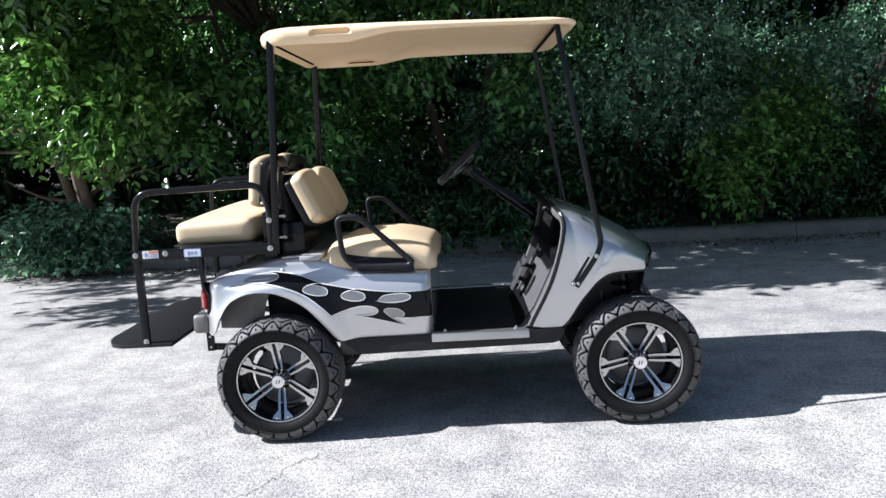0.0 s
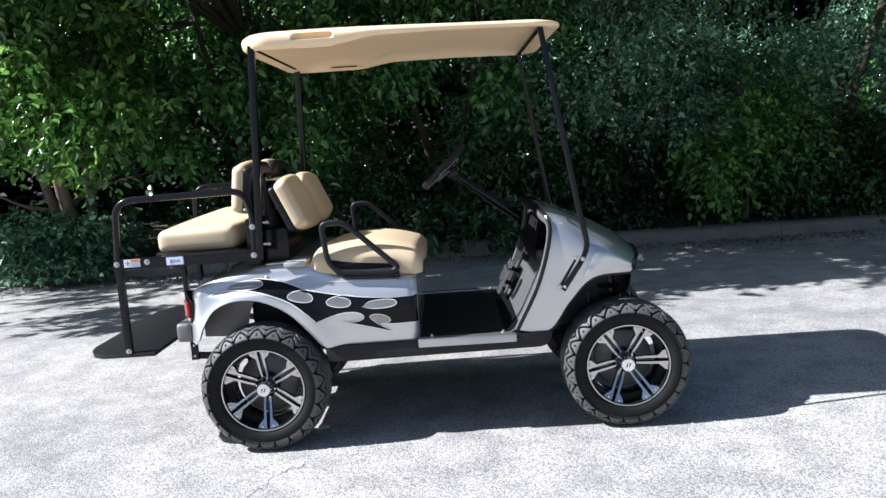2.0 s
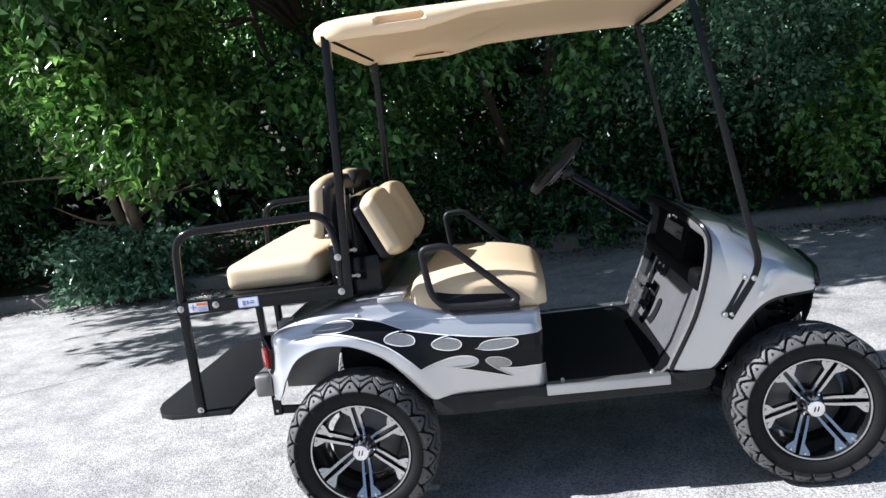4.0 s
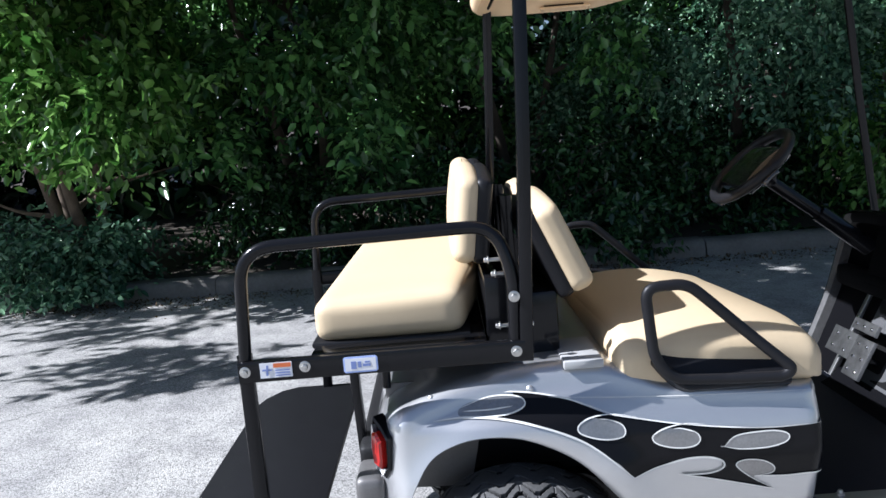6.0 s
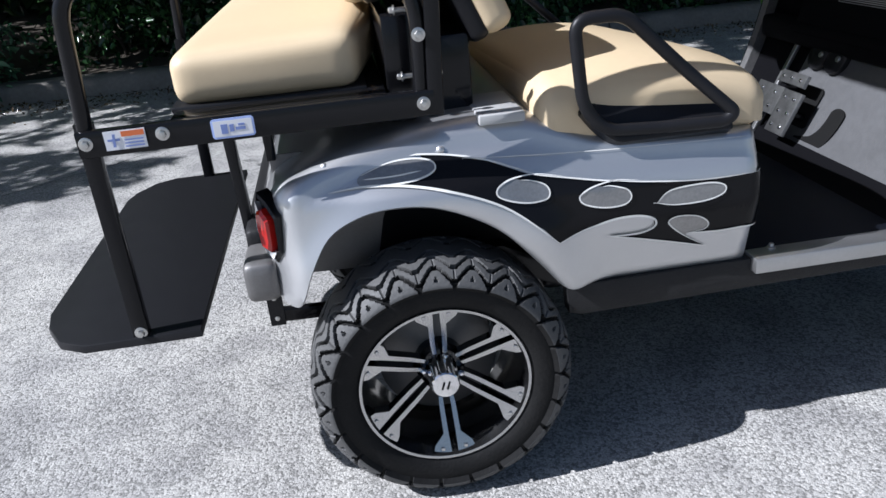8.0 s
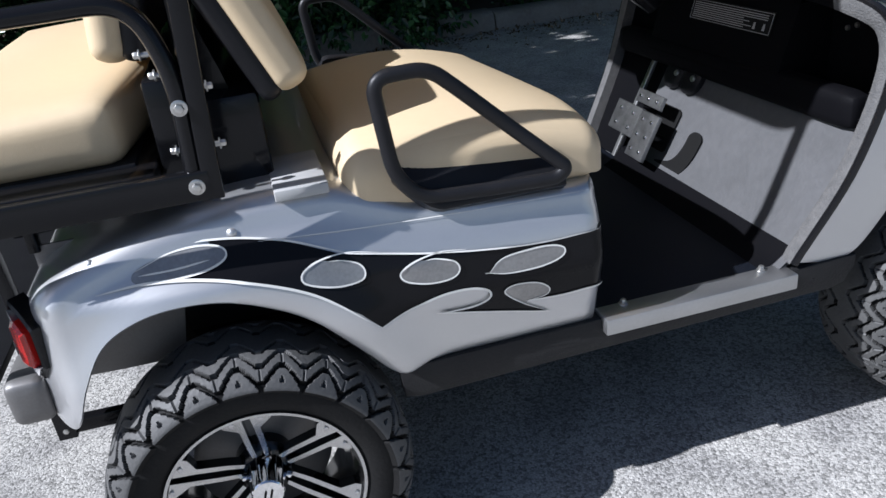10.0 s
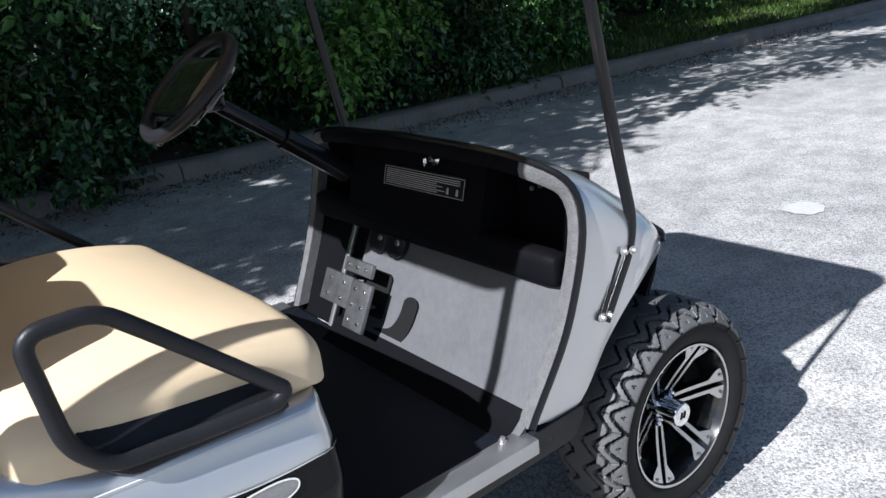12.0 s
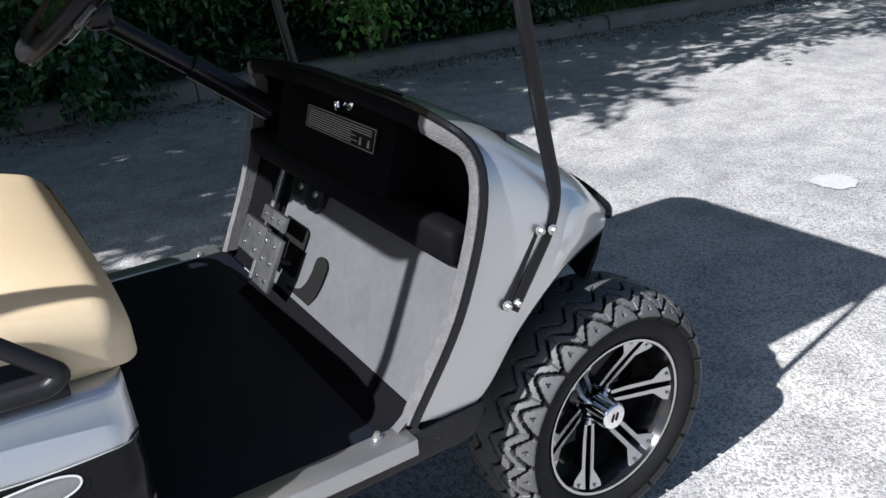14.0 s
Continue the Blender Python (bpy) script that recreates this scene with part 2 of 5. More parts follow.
def sweep(bm, path, profile, closed=False, up=(0, 0, 1), index=0, scale=None):
    """A profile (2D points) carried along a path."""
    path = [Vector(p) for p in path]
    n = len(path)
    rows, prev = [], None
    for i, p in enumerate(path):
        a = path[(i - 1) % n] if closed or i else path[0]
        b = path[(i + 1) % n] if closed or i < n - 1 else path[-1]
        d = (b - a).normalized()
        if prev is None:
            u = Vector(up) - d * d.dot(Vector(up))
            u = u.normalized() if u.length > 1e-3 else d.orthogonal().normalized()
        else:
            u = (prev - d * d.dot(prev)).normalized()
        prev = u
        w = d.cross(u)
        k = scale(i / max(1, n - 1)) if scale else 1.0
        rows.append([p + w * (x * k) + u * (y * k) for x, y in profile])
    vs = grid(bm, rows, closed_u=closed, closed_v=True, index=index)
    if not closed:
        for row in (vs[0][::-1], vs[-1]):
            bm.faces.new(row).material_index = index
    return bm


def ring(r, n=12, ry=None):
    return [(r * math.cos(2 * math.pi * k / n), (ry or r) * math.sin(2 * math.pi * k / n)) for k in range(n)]


def square(w, h, r=0.004):
    out = []
    for cx, cy, a0 in ((w - r, h - r, 0), (r - w, h - r, 90), (r - w, r - h, 180), (w - r, r - h, 270)):
        for a in (0, 45, 90):
            out.append((cx + r * math.cos(radians(a0 + a)), cy + r * math.sin(radians(a0 + a))))
    return out


def tube(bm, pts, r, radius=0.05, n=12, index=0):
    return sweep(bm, filleted(pts, radius), ring(r, n), index=index)


def lathe(bm, profile, axis_m, n=48, index=0, closed=False):
    """Rows of (radius, along) turned about the local y axis."""
    rows = []
    for k in range(n):
        a = 2 * math.pi * k / n
        rows.append([axis_m @ Vector((r * math.cos(a), y, r * math.sin(a))) for r, y in profile])
    return grid(bm, rows, closed_u=True, closed_v=closed, index=index)


def disc(bm, centre, normal, r, depth, n=16, index=0, dome=0.0):
    """A short cylinder from centre along normal, its outer rim chamfered."""
    nrm = Vector(normal).normalized()
    u = nrm.orthogonal().normalized()
    w = nrm.cross(u)
    rows = []
    for rr, d in ((r, 0), (r, depth * 0.75), (r * 0.86, depth), (r * 0.4, depth + dome), (0.0, depth + dome)):
        rr = max(rr, 1e-5)
        rows.append([Vector(centre) + nrm * d + (u * math.cos(2 * math.pi * k / n) + w * math.sin(2 * math.pi * k / n)) * rr for k in range(n)])
    grid(bm, rows, closed_v=True, index=index)
    return bm


def hex_bolt(bm, centre, normal, r=0.011, index=0):
    """A washer with a hexagon head on it."""
    disc(bm, centre, normal, r * 1.25, 0.003, 16, index)
    disc(bm, Vector(centre) + Vector(normal).normalized() * 0.003, normal, r * 0.8, 0.008, 6, index, 0.001)


def plate(bm, outline, o, u, v, thick, index=0, bevel=0.0, side=None):
    """A flat outline (2D) in the plane o + a*u + b*v, thickened along u x v."""
    o, u, v = Vector(o), Vector(u), Vector(v)
    n = u.cross(v).normalized()
    a = [bm.verts.new(o + u * x + v * y) for x, y in outline]
    b = [bm.verts.new(o + u * x + v * y + n * thick) for x, y in outline]
    fs = [bm.faces.new(a[::-1]), bm.faces.new(b)]
    fs[0].material_index = fs[1].material_index = index
    k = len(a)
    for i in range(k):
        f = bm.faces.new((a[i], a[(i + 1) % k], b[(i + 1) % k], b[i]))
        f.material_index = index if side is None else side
    if bevel:
        es = [e for e in fs[1].edges]
        bmesh.ops.bevel(bm, geom=es, offset=bevel, segments=2, affect="EDGES", profile=0.5)
    return bm


def cushion(bm, centre, half, r, n=14, puff=(0, 0, 0), m=None, shape=None, index=0):
    """A padded box: rounded edges, faces bulging by puff along each axis. shape bends each point."""
    half, inner = np.array(half, float), np.array(half, float) - r
    mat = m or Matrix.Translation(centre)
    seen = {}

    def vert(p):
        key = tuple(np.round(p, 5))
        if key not in seen:
            q = p * half
            c = np.clip(q, -inner, inner)
            d = q - c
            ln = np.linalg.norm(d)
            q = c + d / ln * r if ln > 1e-9 else q
            f = 1 - np.clip(np.abs(p), 0, 1) ** 2
            q = q + np.array([puff[0] * np.sign(p[0]) * abs(p[0]) ** 3 * f[1] * f[2], puff[1] * np.sign(p[1]) * abs(p[1]) ** 3 * f[0] * f[2],
                              puff[2] * np.sign(p[2]) * abs(p[2]) ** 3 * f[0] * f[1]])
            if shape:
                q = shape(q)
            seen[key] = bm.verts.new(mat @ Vector(q))
        return seen[key]

    # samples crowd towards the edges
    s = np.sin(np.linspace(-1, 1, n + 1) * math.pi / 2)
    for ax in range(3):
        for sg in (-1, 1):
            for i in range(n):
                for j in range(n):
                    quad = []
                    for a, b in ((i, j), (i + 1, j), (i + 1, j + 1), (i, j + 1)):
                        p = np.zeros(3)
                        p[ax], p[(ax + 1) % 3], p[(ax + 2) % 3] = sg, s[a], s[b]
                        quad.append(vert(p))
                    f = bm.faces.new(quad if sg > 0 else quad[::-1])
                    f.material_index = index
    return bm


# ---- ground ----
def leaf_mesh(name, pos, size, mat, up=0.3, wide=0.55, rng=None, out=None):
    """Many separate folded leaves at the given places, as one mesh."""
    rng = rng or np.random.default_rng(1)
    n = len(pos)
    d = rng.normal(size=(n, 3)) * (0.45 if out is not None else 1.0) + np.array([0, -0.15, -0.3])
    if out is not None:
        d += out * 0.9
    d /= np.linalg.norm(d, axis=1, keepdims=True)
    nrm = rng.normal(size=(n, 3)) * 0.8 + np.array([0, -0.25, up + 0.6])
    side = np.cross(d, nrm)
    side /= np.linalg.norm(side, axis=1, keepdims=True) + 1e-9
    lift = np.cross(side, d)
    s = (size * rng.uniform(0.6, 1.3, n))[:, None]
    def at(along, across, fold):
        return pos + d * s * along + side * s * wide * across + lift * s * fold
    verts = np.stack([pos, at(0.3, 0.46, 0.1), at(0.68, 0.36, 0.09), at(1.0, 0.0, -0.06), at(0.68, -0.36, 0.09), at(0.3, -0.46, 0.1)], 1).reshape(-1, 3)
    base = np.arange(n, dtype=np.int32)[:, None] * 6
    loops = (base + np.array([0, 1, 2, 3, 0, 3, 4, 5], np.int32)).ravel()
    me = bpy.data.meshes.new(name)
    me.vertices.add(len(verts))
    me.vertices.foreach_set("co", verts.ravel().astype(np.float32))
    me.loops.add(len(loops))
    me.loops.foreach_set("vertex_index", loops)
    me.polygons.add(2 * n)
    me.polygons.foreach_set("loop_start", np.arange(0, 8 * n, 4, dtype=np.int32))
    me.update()
    me.validate()
    me.materials.append(mat)
    return me


bm = bmesh.new()
xs = np.concatenate([[-400, -60, -20], np.linspace(-12, 20, 60), [40, 120, 400]])
ys = np.concatenate([[-400, -60, -15], np.linspace(-6, 5.05, 24)])
grid(bm, [[(x, y, 0.012 * noise.noise(Vector((x * 0.35, y * 0.35, 3))) * min(1.0, max(0.0, abs(x - 0.9) - 2.5), 1.0) * (abs(y) < 12)) for y in ys] for x in xs])
grid(bm, [[(x, y, 0.0) for y in (5.05, 5.7, 40, 400)] for x in xs])
tagged(part("ground", bm, ASPHALT), "worn pale grey asphalt lot with speckled stone chips", "ground", kind="structure")

# pale round stain and cracks on the asphalt
bm = bmesh.new()
rim = [(4.23 + 0.10 * (1 + 0.25 * noise.noise(Vector((math.cos(a) * 2, math.sin(a) * 2, 5)))) * math.cos(a) * 1.15, 0.42 + 0.11 * (1 + 0.3 * noise.noise(Vector((math.cos(a) * 2, math.sin(a) * 2, 9)))) * math.sin(a), 0.004) for a in np.linspace(0, 2 * math.pi, 40)[:-1]]
add(bm, rim, [tuple(range(39))])
tagged(part("ground_stain", bm, PATCH), "pale round stain on the worn asphalt", "stain", kind="structure")


def crack(points, width, seed):
    bm, rng = bmesh.new(), random.Random(seed)
    line = [Vector((x + rng.uniform(-1, 1) * 0.02, y + rng.uniform(-1, 1) * 0.02, 0.003)) for x, y in smooth_line(points, 14)]
    rows = []
    for i, p in enumerate(line):
        d = (line[min(i + 1, len(line) - 1)] - line[max(i - 1, 0)]).normalized()
        w = width * rng.uniform(0.4, 1.2)
        rows.append([p + Vector((-d.y, d.x, 0)) * w, p - Vector((-d.y, d.x, 0)) * w])
    grid(bm, rows)
    tagged(part("ground_crack", bm, TAR), "thin dark crack in the asphalt", "crack", kind="structure")


crack([(-0.2, -1.35), (0.02, -1.1), (0.1, -0.9), (0.2, -0.82)], 0.0016, 3)
crack([(-5.5, 0.2), (-3.6, 1.2), (-1.7, 2.6), (-0.6, 3.4)], 0.004, 5)

# kerb: cast lengths end to end, the front edge rounded
KERB_Y = 5.05


def kerb_length(x0, x1, seed):
    rng = random.Random(seed)
    dy, dz = rng.uniform(-0.02, 0.02), rng.uniform(-0.012, 0.012)
    prof = [(0.0, -0.05), (0.012, 0.09), (0.03, 0.135), (0.07, 0.158), (0.24, 0.165), (0.26, 0.155), (0.27, -0.05)]
    rows = [[(x, KERB_Y + y + dy + 0.008 * noise.noise(Vector((x * 3, y * 9, seed))), z + dz + 0.007 * noise.noise(Vector((x * 4, z * 9, seed + 7)))) for y, z in prof] for x in np.linspace(x0 + 0.006, x1 - 0.006, 14)]
    bm = bmesh.new()
    vs = grid(bm, rows)
    bm.faces.new(vs[0])
    bm.faces.new(vs[-1][::-1])
    return bm


kerb = tagged(new("kerb"), "weathered grey concrete kerb beside the lot", "kerb", kind="structure")
for k in range(-5, 13):
    part("kerb_stone", kerb_length(k * 2.4, k * 2.4 + 2.4, k + 40), CONCRETE, kerb, smooth=50)

# bank behind the kerb: dark soil, rising gently, and grass farther along
bm = bmesh.new()
grid(bm, [[(x, y, 0.12 + (y - 5.6) * 0.06 + 0.05 * noise.noise(Vector((x * 1.3, y * 1.3, 2))) * (y > 5.65)) for y in np.concatenate([[5.3], np.linspace(5.7, 13, 14), [40, 300]])] for x in np.concatenate([[-300, -40], np.linspace(-14, 30, 60), [80, 300]])])
tagged(part("ground_bank", bm, SOIL), "dark leaf mould bank under the trees", "soil", kind="structure")

rng = np.random.default_rng(11)


def blades(n, x0, x1, y0, y1, size, seed):
    r = np.random.default_rng(seed)
    p = np.stack([r.uniform(x0, x1, n), r.uniform(y0, y1, n), np.zeros(n)], 1)
    p[:, 2] = 0.1 + (p[:, 1] - 5.6) * 0.06
    return p


grass = new("grass", leaf_mesh("grass", blades(26000, 5.5, 22, 5.32, 8.5, 0.1, 4), 0.10, GRASS, up=-0.4, wide=0.12, rng=np.random.default_rng(5), out=np.tile([0, 0, 2.2], (26000, 1))))
tagged(grass, "mown green grass strip behind the kerb", "grass", kind="stuff")
n = 5200
lit = np.stack([rng.uniform(-9, 14, n), 5.03 - np.abs(rng.normal(0, 0.28, n)), np.full(n, 0.008)], 1)
me = leaf_mesh("fallen_leaves", lit, 0.035, LITTER, up=3, rng=rng)
tagged(new("fallen_leaves", me), "dry brown fallen leaves along the kerb", "leaves", kind="stuff")


# ---- trees and shrubs ----
def crown_points(centres, radii, counts, r):
    """Leaves along hanging sprays that start on and in each clump."""
    pos, out = [], []
    per = 11
    for c, rad, k in zip(centres, radii, counts):
        m = max(2, k // per)
        d = r.normal(size=(m, 3))
        d /= np.linalg.norm(d, axis=1, keepdims=True)
        q = r.uniform(0.2, 1, m)[:, None] ** 0.5
        start = np.array(c) + d * q * rad * np.array([0.95, 0.85, 0.42])
        way = d * 0.7 + r.normal(0, 0.3, (m, 3)) + np.array([0, 0, -0.45])
        way /= np.linalg.norm(way, axis=1, keepdims=True)
        step = np.arange(per)[None, :, None] * r.uniform(0.026, 0.045, (m, 1, 1))
        droop = np.array([0, 0, -1.2]) * step ** 2
        pts = start[:, None] + way[:, None] * step + droop + r.normal(0, 0.012, (m, per, 3))
        side = np.cross(way, r.normal(size=(m, 3)))
        side /= np.linalg.norm(side, axis=1, keepdims=True) + 1e-9
        turn = np.where(np.arange(per) % 2, 1.0, -1.0)[None, :, None]
        pos.append(pts.reshape(-1, 3))
        out.append((way[:, None] * 0.9 + side[:, None] * turn * 1.1).reshape(-1, 3))
    return np.concatenate(pos), np.concatenate(out)


def tree(name, label, x, y, z0, height, spread, stems, clumps, leaves, size, mat, seed, low=0.25, rad=(0.3, 0.6), lean=(0, 0), group="trees behind the kerb", over=0, sprays=(), reach=5.1, clear=0.0, shade_ends=()):
    """A tree or shrub: tapered stems with limbs that carry clumps of separate leaves."""
    r = np.random.default_rng(seed)
    top = tagged(new(name), label, "tree" if name == "tree" else "shrub", group)
    top.location = (x, y, z0)
    tips = []
    # light-leaved trees get plain bark, the rest the copy darkened for shade
    wood = BARK if mat is LEAF_LIGHT else BARK_SHADED
    for k in range(stems):
        a = 2 * math.pi * k / stems + r.uniform(0, 1)
        foot = np.array([0.12 * math.cos(a) * (stems > 1), 0.12 * math.sin(a) * (stems > 1), -0.05])
        end = np.array([lean[0] + spread * 0.35 * math.cos(a), lean[1] + spread * 0.3 * math.sin(a), height * r.uniform(0.75, 0.9)])
        mids = [foot, foot * 0.7 + end * 0.3 + r.normal(0, 0.06, 3), foot * 0.35 + end * 0.65 + r.normal(0, 0.09, 3), end]
        line = smooth_line(mids, 6)
        bm = bmesh.new()
        thick = 0.024 * height * (0.8 if stems > 1 else 1.2)
        sweep(bm, line, ring(thick, 9), scale=lambda t: 1 - 0.8 * t)
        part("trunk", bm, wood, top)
        for j in range(5):
            bm = bmesh.new()
            i = int(len(line) * r.uniform(0.3, 0.95))
            s = line[min(i, len(line) - 1)]
            b = r.uniform(0, 2 * math.pi)
            e = s + np.array([math.cos(b), math.sin(b), r.uniform(0.1, 0.7)]) * spread * r.uniform(0.35, 0.7)
            sweep(bm, smooth_line([s, (s + e) / 2 + r.normal(0, 0.07, 3), e], 5), ring(thick * 0.42, 6), scale=lambda t: 1 - 0.85 * t)
            tips.append(e)
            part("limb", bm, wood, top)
    cs = [t for t in tips][: clumps // 3]
    while len(cs) < clumps:
        a, q = r.uniform(0, 2 * math.pi), r.uniform(0.1, 1) ** 0.5
        zz = r.uniform(low, 1.0)
        w = spread * (0.55 + 0.45 * math.sin(math.pi * min(1, 0.25 + zz * 0.75))) * q
        cs.append(np.array([lean[0] * zz + w * math.cos(a), lean[1] * zz + w * math.sin(a), zz * height]))
    # boughs added over the lot, above the view, to cast shade on the ground
    far = []
    ends = [np.array([r.uniform(-1.1, 1.1) * spread, reach - (reach - 2.2) * r.uniform(0, 1) ** 2.0 - y, r.uniform(3.4, 5.0)]) for k in range(over)]
    ends += [np.array(p) - np.array([x, y, z0]) + r.normal(0, 0.12, 3) for p in shade_ends]
    for b in ends:
        s = np.array([lean[0] * 0.5, lean[1] * 0.5, height * 0.62])
        bm = bmesh.new()
        sweep(bm, smooth_line([s, (s + b) / 2 + np.array([0, 0, 0.35]), b], 5), ring(0.022, 6), scale=lambda t: 1 - 0.8 * t)
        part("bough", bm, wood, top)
        far.append(b)
    # low boughs that hang out into the sun
    hung = []
    for p in sprays:
        e = np.array(p) - np.array([x, y, z0])
        s = np.array([lean[0] * 0.5, lean[1] * 0.5, max(0.6 * height, min(0.8 * height, e[2] + 0.3))])
        bm = bmesh.new()
        sweep(bm, smooth_line([s, (s + e) / 2 + np.array([0, 0, 0.22]), e], 5), ring(0.014, 6), scale=lambda t: 1 - 0.8 * t)
        part("bough", bm, wood, top)
        hung += [e, e + np.array([0.12, -0.02, -0.2])]
    if hung:
        pos, out = crown_points(hung, r.uniform(0.22, 0.34, len(hung)), [200] * len(hung), r)
        spray = new("spray", leaf_mesh("spray", pos, size, mat, rng=r, out=out))
        spray.parent = top
        tagged(spray, kind="stuff")
    radii = r.uniform(*rad, clumps)
    w = radii ** 2
    counts = np.maximum(20, (leaves * w / w.sum())).astype(int)
    pos, out = crown_points(cs, radii, counts, r)
    pos[:, 2] = np.maximum(pos[:, 2], 0.02 - 0.02 * r.uniform(0, 1, len(pos)))
    if clear:
        bare = pos[:, 2] > clear + r.normal(0, 0.06, len(pos)) + 0.12 * np.sin(pos[:, 0] * 7)
        pos, out = pos[bare], out[bare]
    crown = new("crown", leaf_mesh("crown", pos, size, mat, rng=r, out=out))
    crown.parent = top
    tagged(crown, kind="stuff")
    # unseen leaves on those boughs, there only for their dappled shadow
    if far:
        pos, out = crown_points(far, r.uniform(0.5, 0.8, len(far)), [620] * len(far), r)
        canopy = new("canopy", leaf_mesh("canopy", pos, size * 1.25, mat, rng=r, out=out))
        canopy.parent = top
        tagged(canopy, kind="stuff")
    return top


BROAD = "broadleaf tree with dense green leaves behind the kerb"
GREY_TREE = "broadleaf tree with grey-green small leaves behind the kerb"
tree("tree", "slender multi-stemmed tree with sunlit light green leaves", -3.85, 5.85, 0.1, 4.0, 1.9, 4, 18, 13000, 0.115, LEAF_LIGHT, 21, low=0.42, rad=(0.3, 0.55), lean=(-0.1, -0.6), over=4, reach=5.0, clear=1.3, sprays=[(-3.0, 4.0, 2.1), (-2.9, 4.0, 1.9), (-2.5, 4.0, 2.2), (-3.3, 4.1, 2.5), (-3.7, 4.3, 2.8)])
tree("tree", BROAD, -7.4, 6.8, 0.15, 3.7, 2.0, 1, 26, 14000, 0.117, LEAF, 22, low=0.2, rad=(0.4, 0.65), over=4, reach=4.7)
# the grid of extra bough ends here is placed to shade ground beyond the cart
tree("tree", BROAD, -1.7, 7.0, 0.2, 4.3, 2.1, 2, 19, 14000, 0.115, LEAF, 23, low=0.3, rad=(0.35, 0.6), lean=(0, -0.6), over=27, clear=0.9, shade_ends=[(px, py, 3.75) for px in (-3.4, -2.9, -2.35) for py in (1.7, 2.4, 3.1, 3.8)], sprays=[(-1.35, 5.0, 2.3), (-0.9, 4.9, 1.7), (-0.6, 5.0, 2.7)])
tree("tree", BROAD, 0.9, 7.3, 0.2, 4.4, 2.0, 2, 18, 13000, 0.108, LEAF, 24, low=0.4, rad=(0.35, 0.6), lean=(0, -0.6), over=20, clear=1.0, sprays=[(0.4, 5.1, 2.5), (1.5, 5.0, 2.2)])
tree("tree", GREY_TREE, 3.4, 7.0, 0.2, 4.5, 2.2, 2, 28, 28000, 0.074, LEAF_GREY, 25, low=0.25, rad=(0.35, 0.6), lean=(0.2, -0.9), over=20, sprays=[(2.9, 4.7, 2.3), (3.4, 4.6, 2.6), (2.4, 4.8, 2.0)])
tree("tree", GREY_TREE, 6.2, 7.1, 0.2, 4.4, 2.2, 1, 28, 27000, 0.074, LEAF_GREY, 26, low=0.25, rad=(0.35, 0.6), lean=(0.2, -0.9), over=20, sprays=[(4.9, 4.7, 2.4), (5.6, 4.7, 2.2)])
tree("tree", "young tree with bright yellow-green leaves before darker ones", 4.5, 5.7, 0.15, 1.9, 0.7, 2, 9, 2600, 0.085, LEAF_LIGHT, 35, low=0.35, rad=(0.2, 0.32), sprays=[(4.3, 4.85, 1.5), (4.0, 4.9, 1.25), (3.95, 4.85, 0.9)])
tree("tree", BROAD, 9.2, 8.4, 0.25, 4.6, 2.3, 1, 50, 22000, 0.117, LEAF, 27, low=0.08, rad=(0.4, 0.7), over=20)
tree("tree", BROAD, 12.8, 9.2, 0.3, 5.0, 2.5, 1, 46, 18000, 0.1, LEAF, 28, low=0.06, rad=(0.45, 0.8), over=8)
tree("tree", BROAD, 17.0, 9.6, 0.3, 5.2, 2.8, 1, 46, 16000, 0.12, LEAF, 29, low=0.06, rad=(0.5, 0.9))
tree("tree", BROAD, -10.8, 7.4, 0.2, 4.4, 2.6, 1, 44, 15000, 0.11, LEAF_SHADED, 30, low=0.1, rad=(0.5, 0.8))
SHRUB = "low dark green shrub spilling over the kerb"
# most shrubs take the darkened leaf, shade under the trees in its colour
for i, (x, y, h, s, n_, mt) in enumerate([(-4.1, 5.45, 0.6, 0.75, 6500, LEAF_GREY), (-2.2, 6.4, 1.0, 1.0, 5000, LEAF_SHADED), (-0.5, 6.3, 1.1, 1.0, 5500, LEAF_SHADED), (1.3, 5.6, 1.1, 0.75, 7000, LEAF_SHADED),
                                         (2.9, 6.3, 1.2, 1.0, 7000, LEAF_SHADED), (4.9, 6.3, 1.3, 1.1, 8000, LEAF_SHADED), (6.6, 6.2, 1.2, 0.9, 7000, LEAF_SHADED), (-6.6, 5.9, 1.4, 1.1, 8000, LEAF_SHADED), (8.6, 7.2, 1.4, 1.2, 8000, LEAF)]):
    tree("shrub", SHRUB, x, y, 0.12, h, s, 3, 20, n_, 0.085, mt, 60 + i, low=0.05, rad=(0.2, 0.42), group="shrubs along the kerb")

# the wood behind: dense, its depth shade put into dark leaf colour, never seen close
r = np.random.default_rng(77)
n = 150000
pos = np.stack([r.uniform(-22, 34, n), r.uniform(9.3, 14.5, n), 9.5 * r.uniform(0.0, 1.0, n) ** 0.8], 1)
pos[:, 1] += 0.8 * np.sin(pos[:, 0] * 1.7) + 0.5 * np.sin(pos[:, 2] * 2.3 + pos[:, 0])
tagged(new("far_wood", leaf_mesh("far_wood", pos, 0.36, LEAF_WOOD_SHADE, rng=r)), "dense wood behind the trees, leaves coloured dark for its shade", "wood", kind="stuff")


# ---- the golf cart: forward is +x, its near side faces -y ----
cart = tagged(new("golf_cart"), "silver lifted golf cart with black flames, tan seats and tan roof", "golf cart")


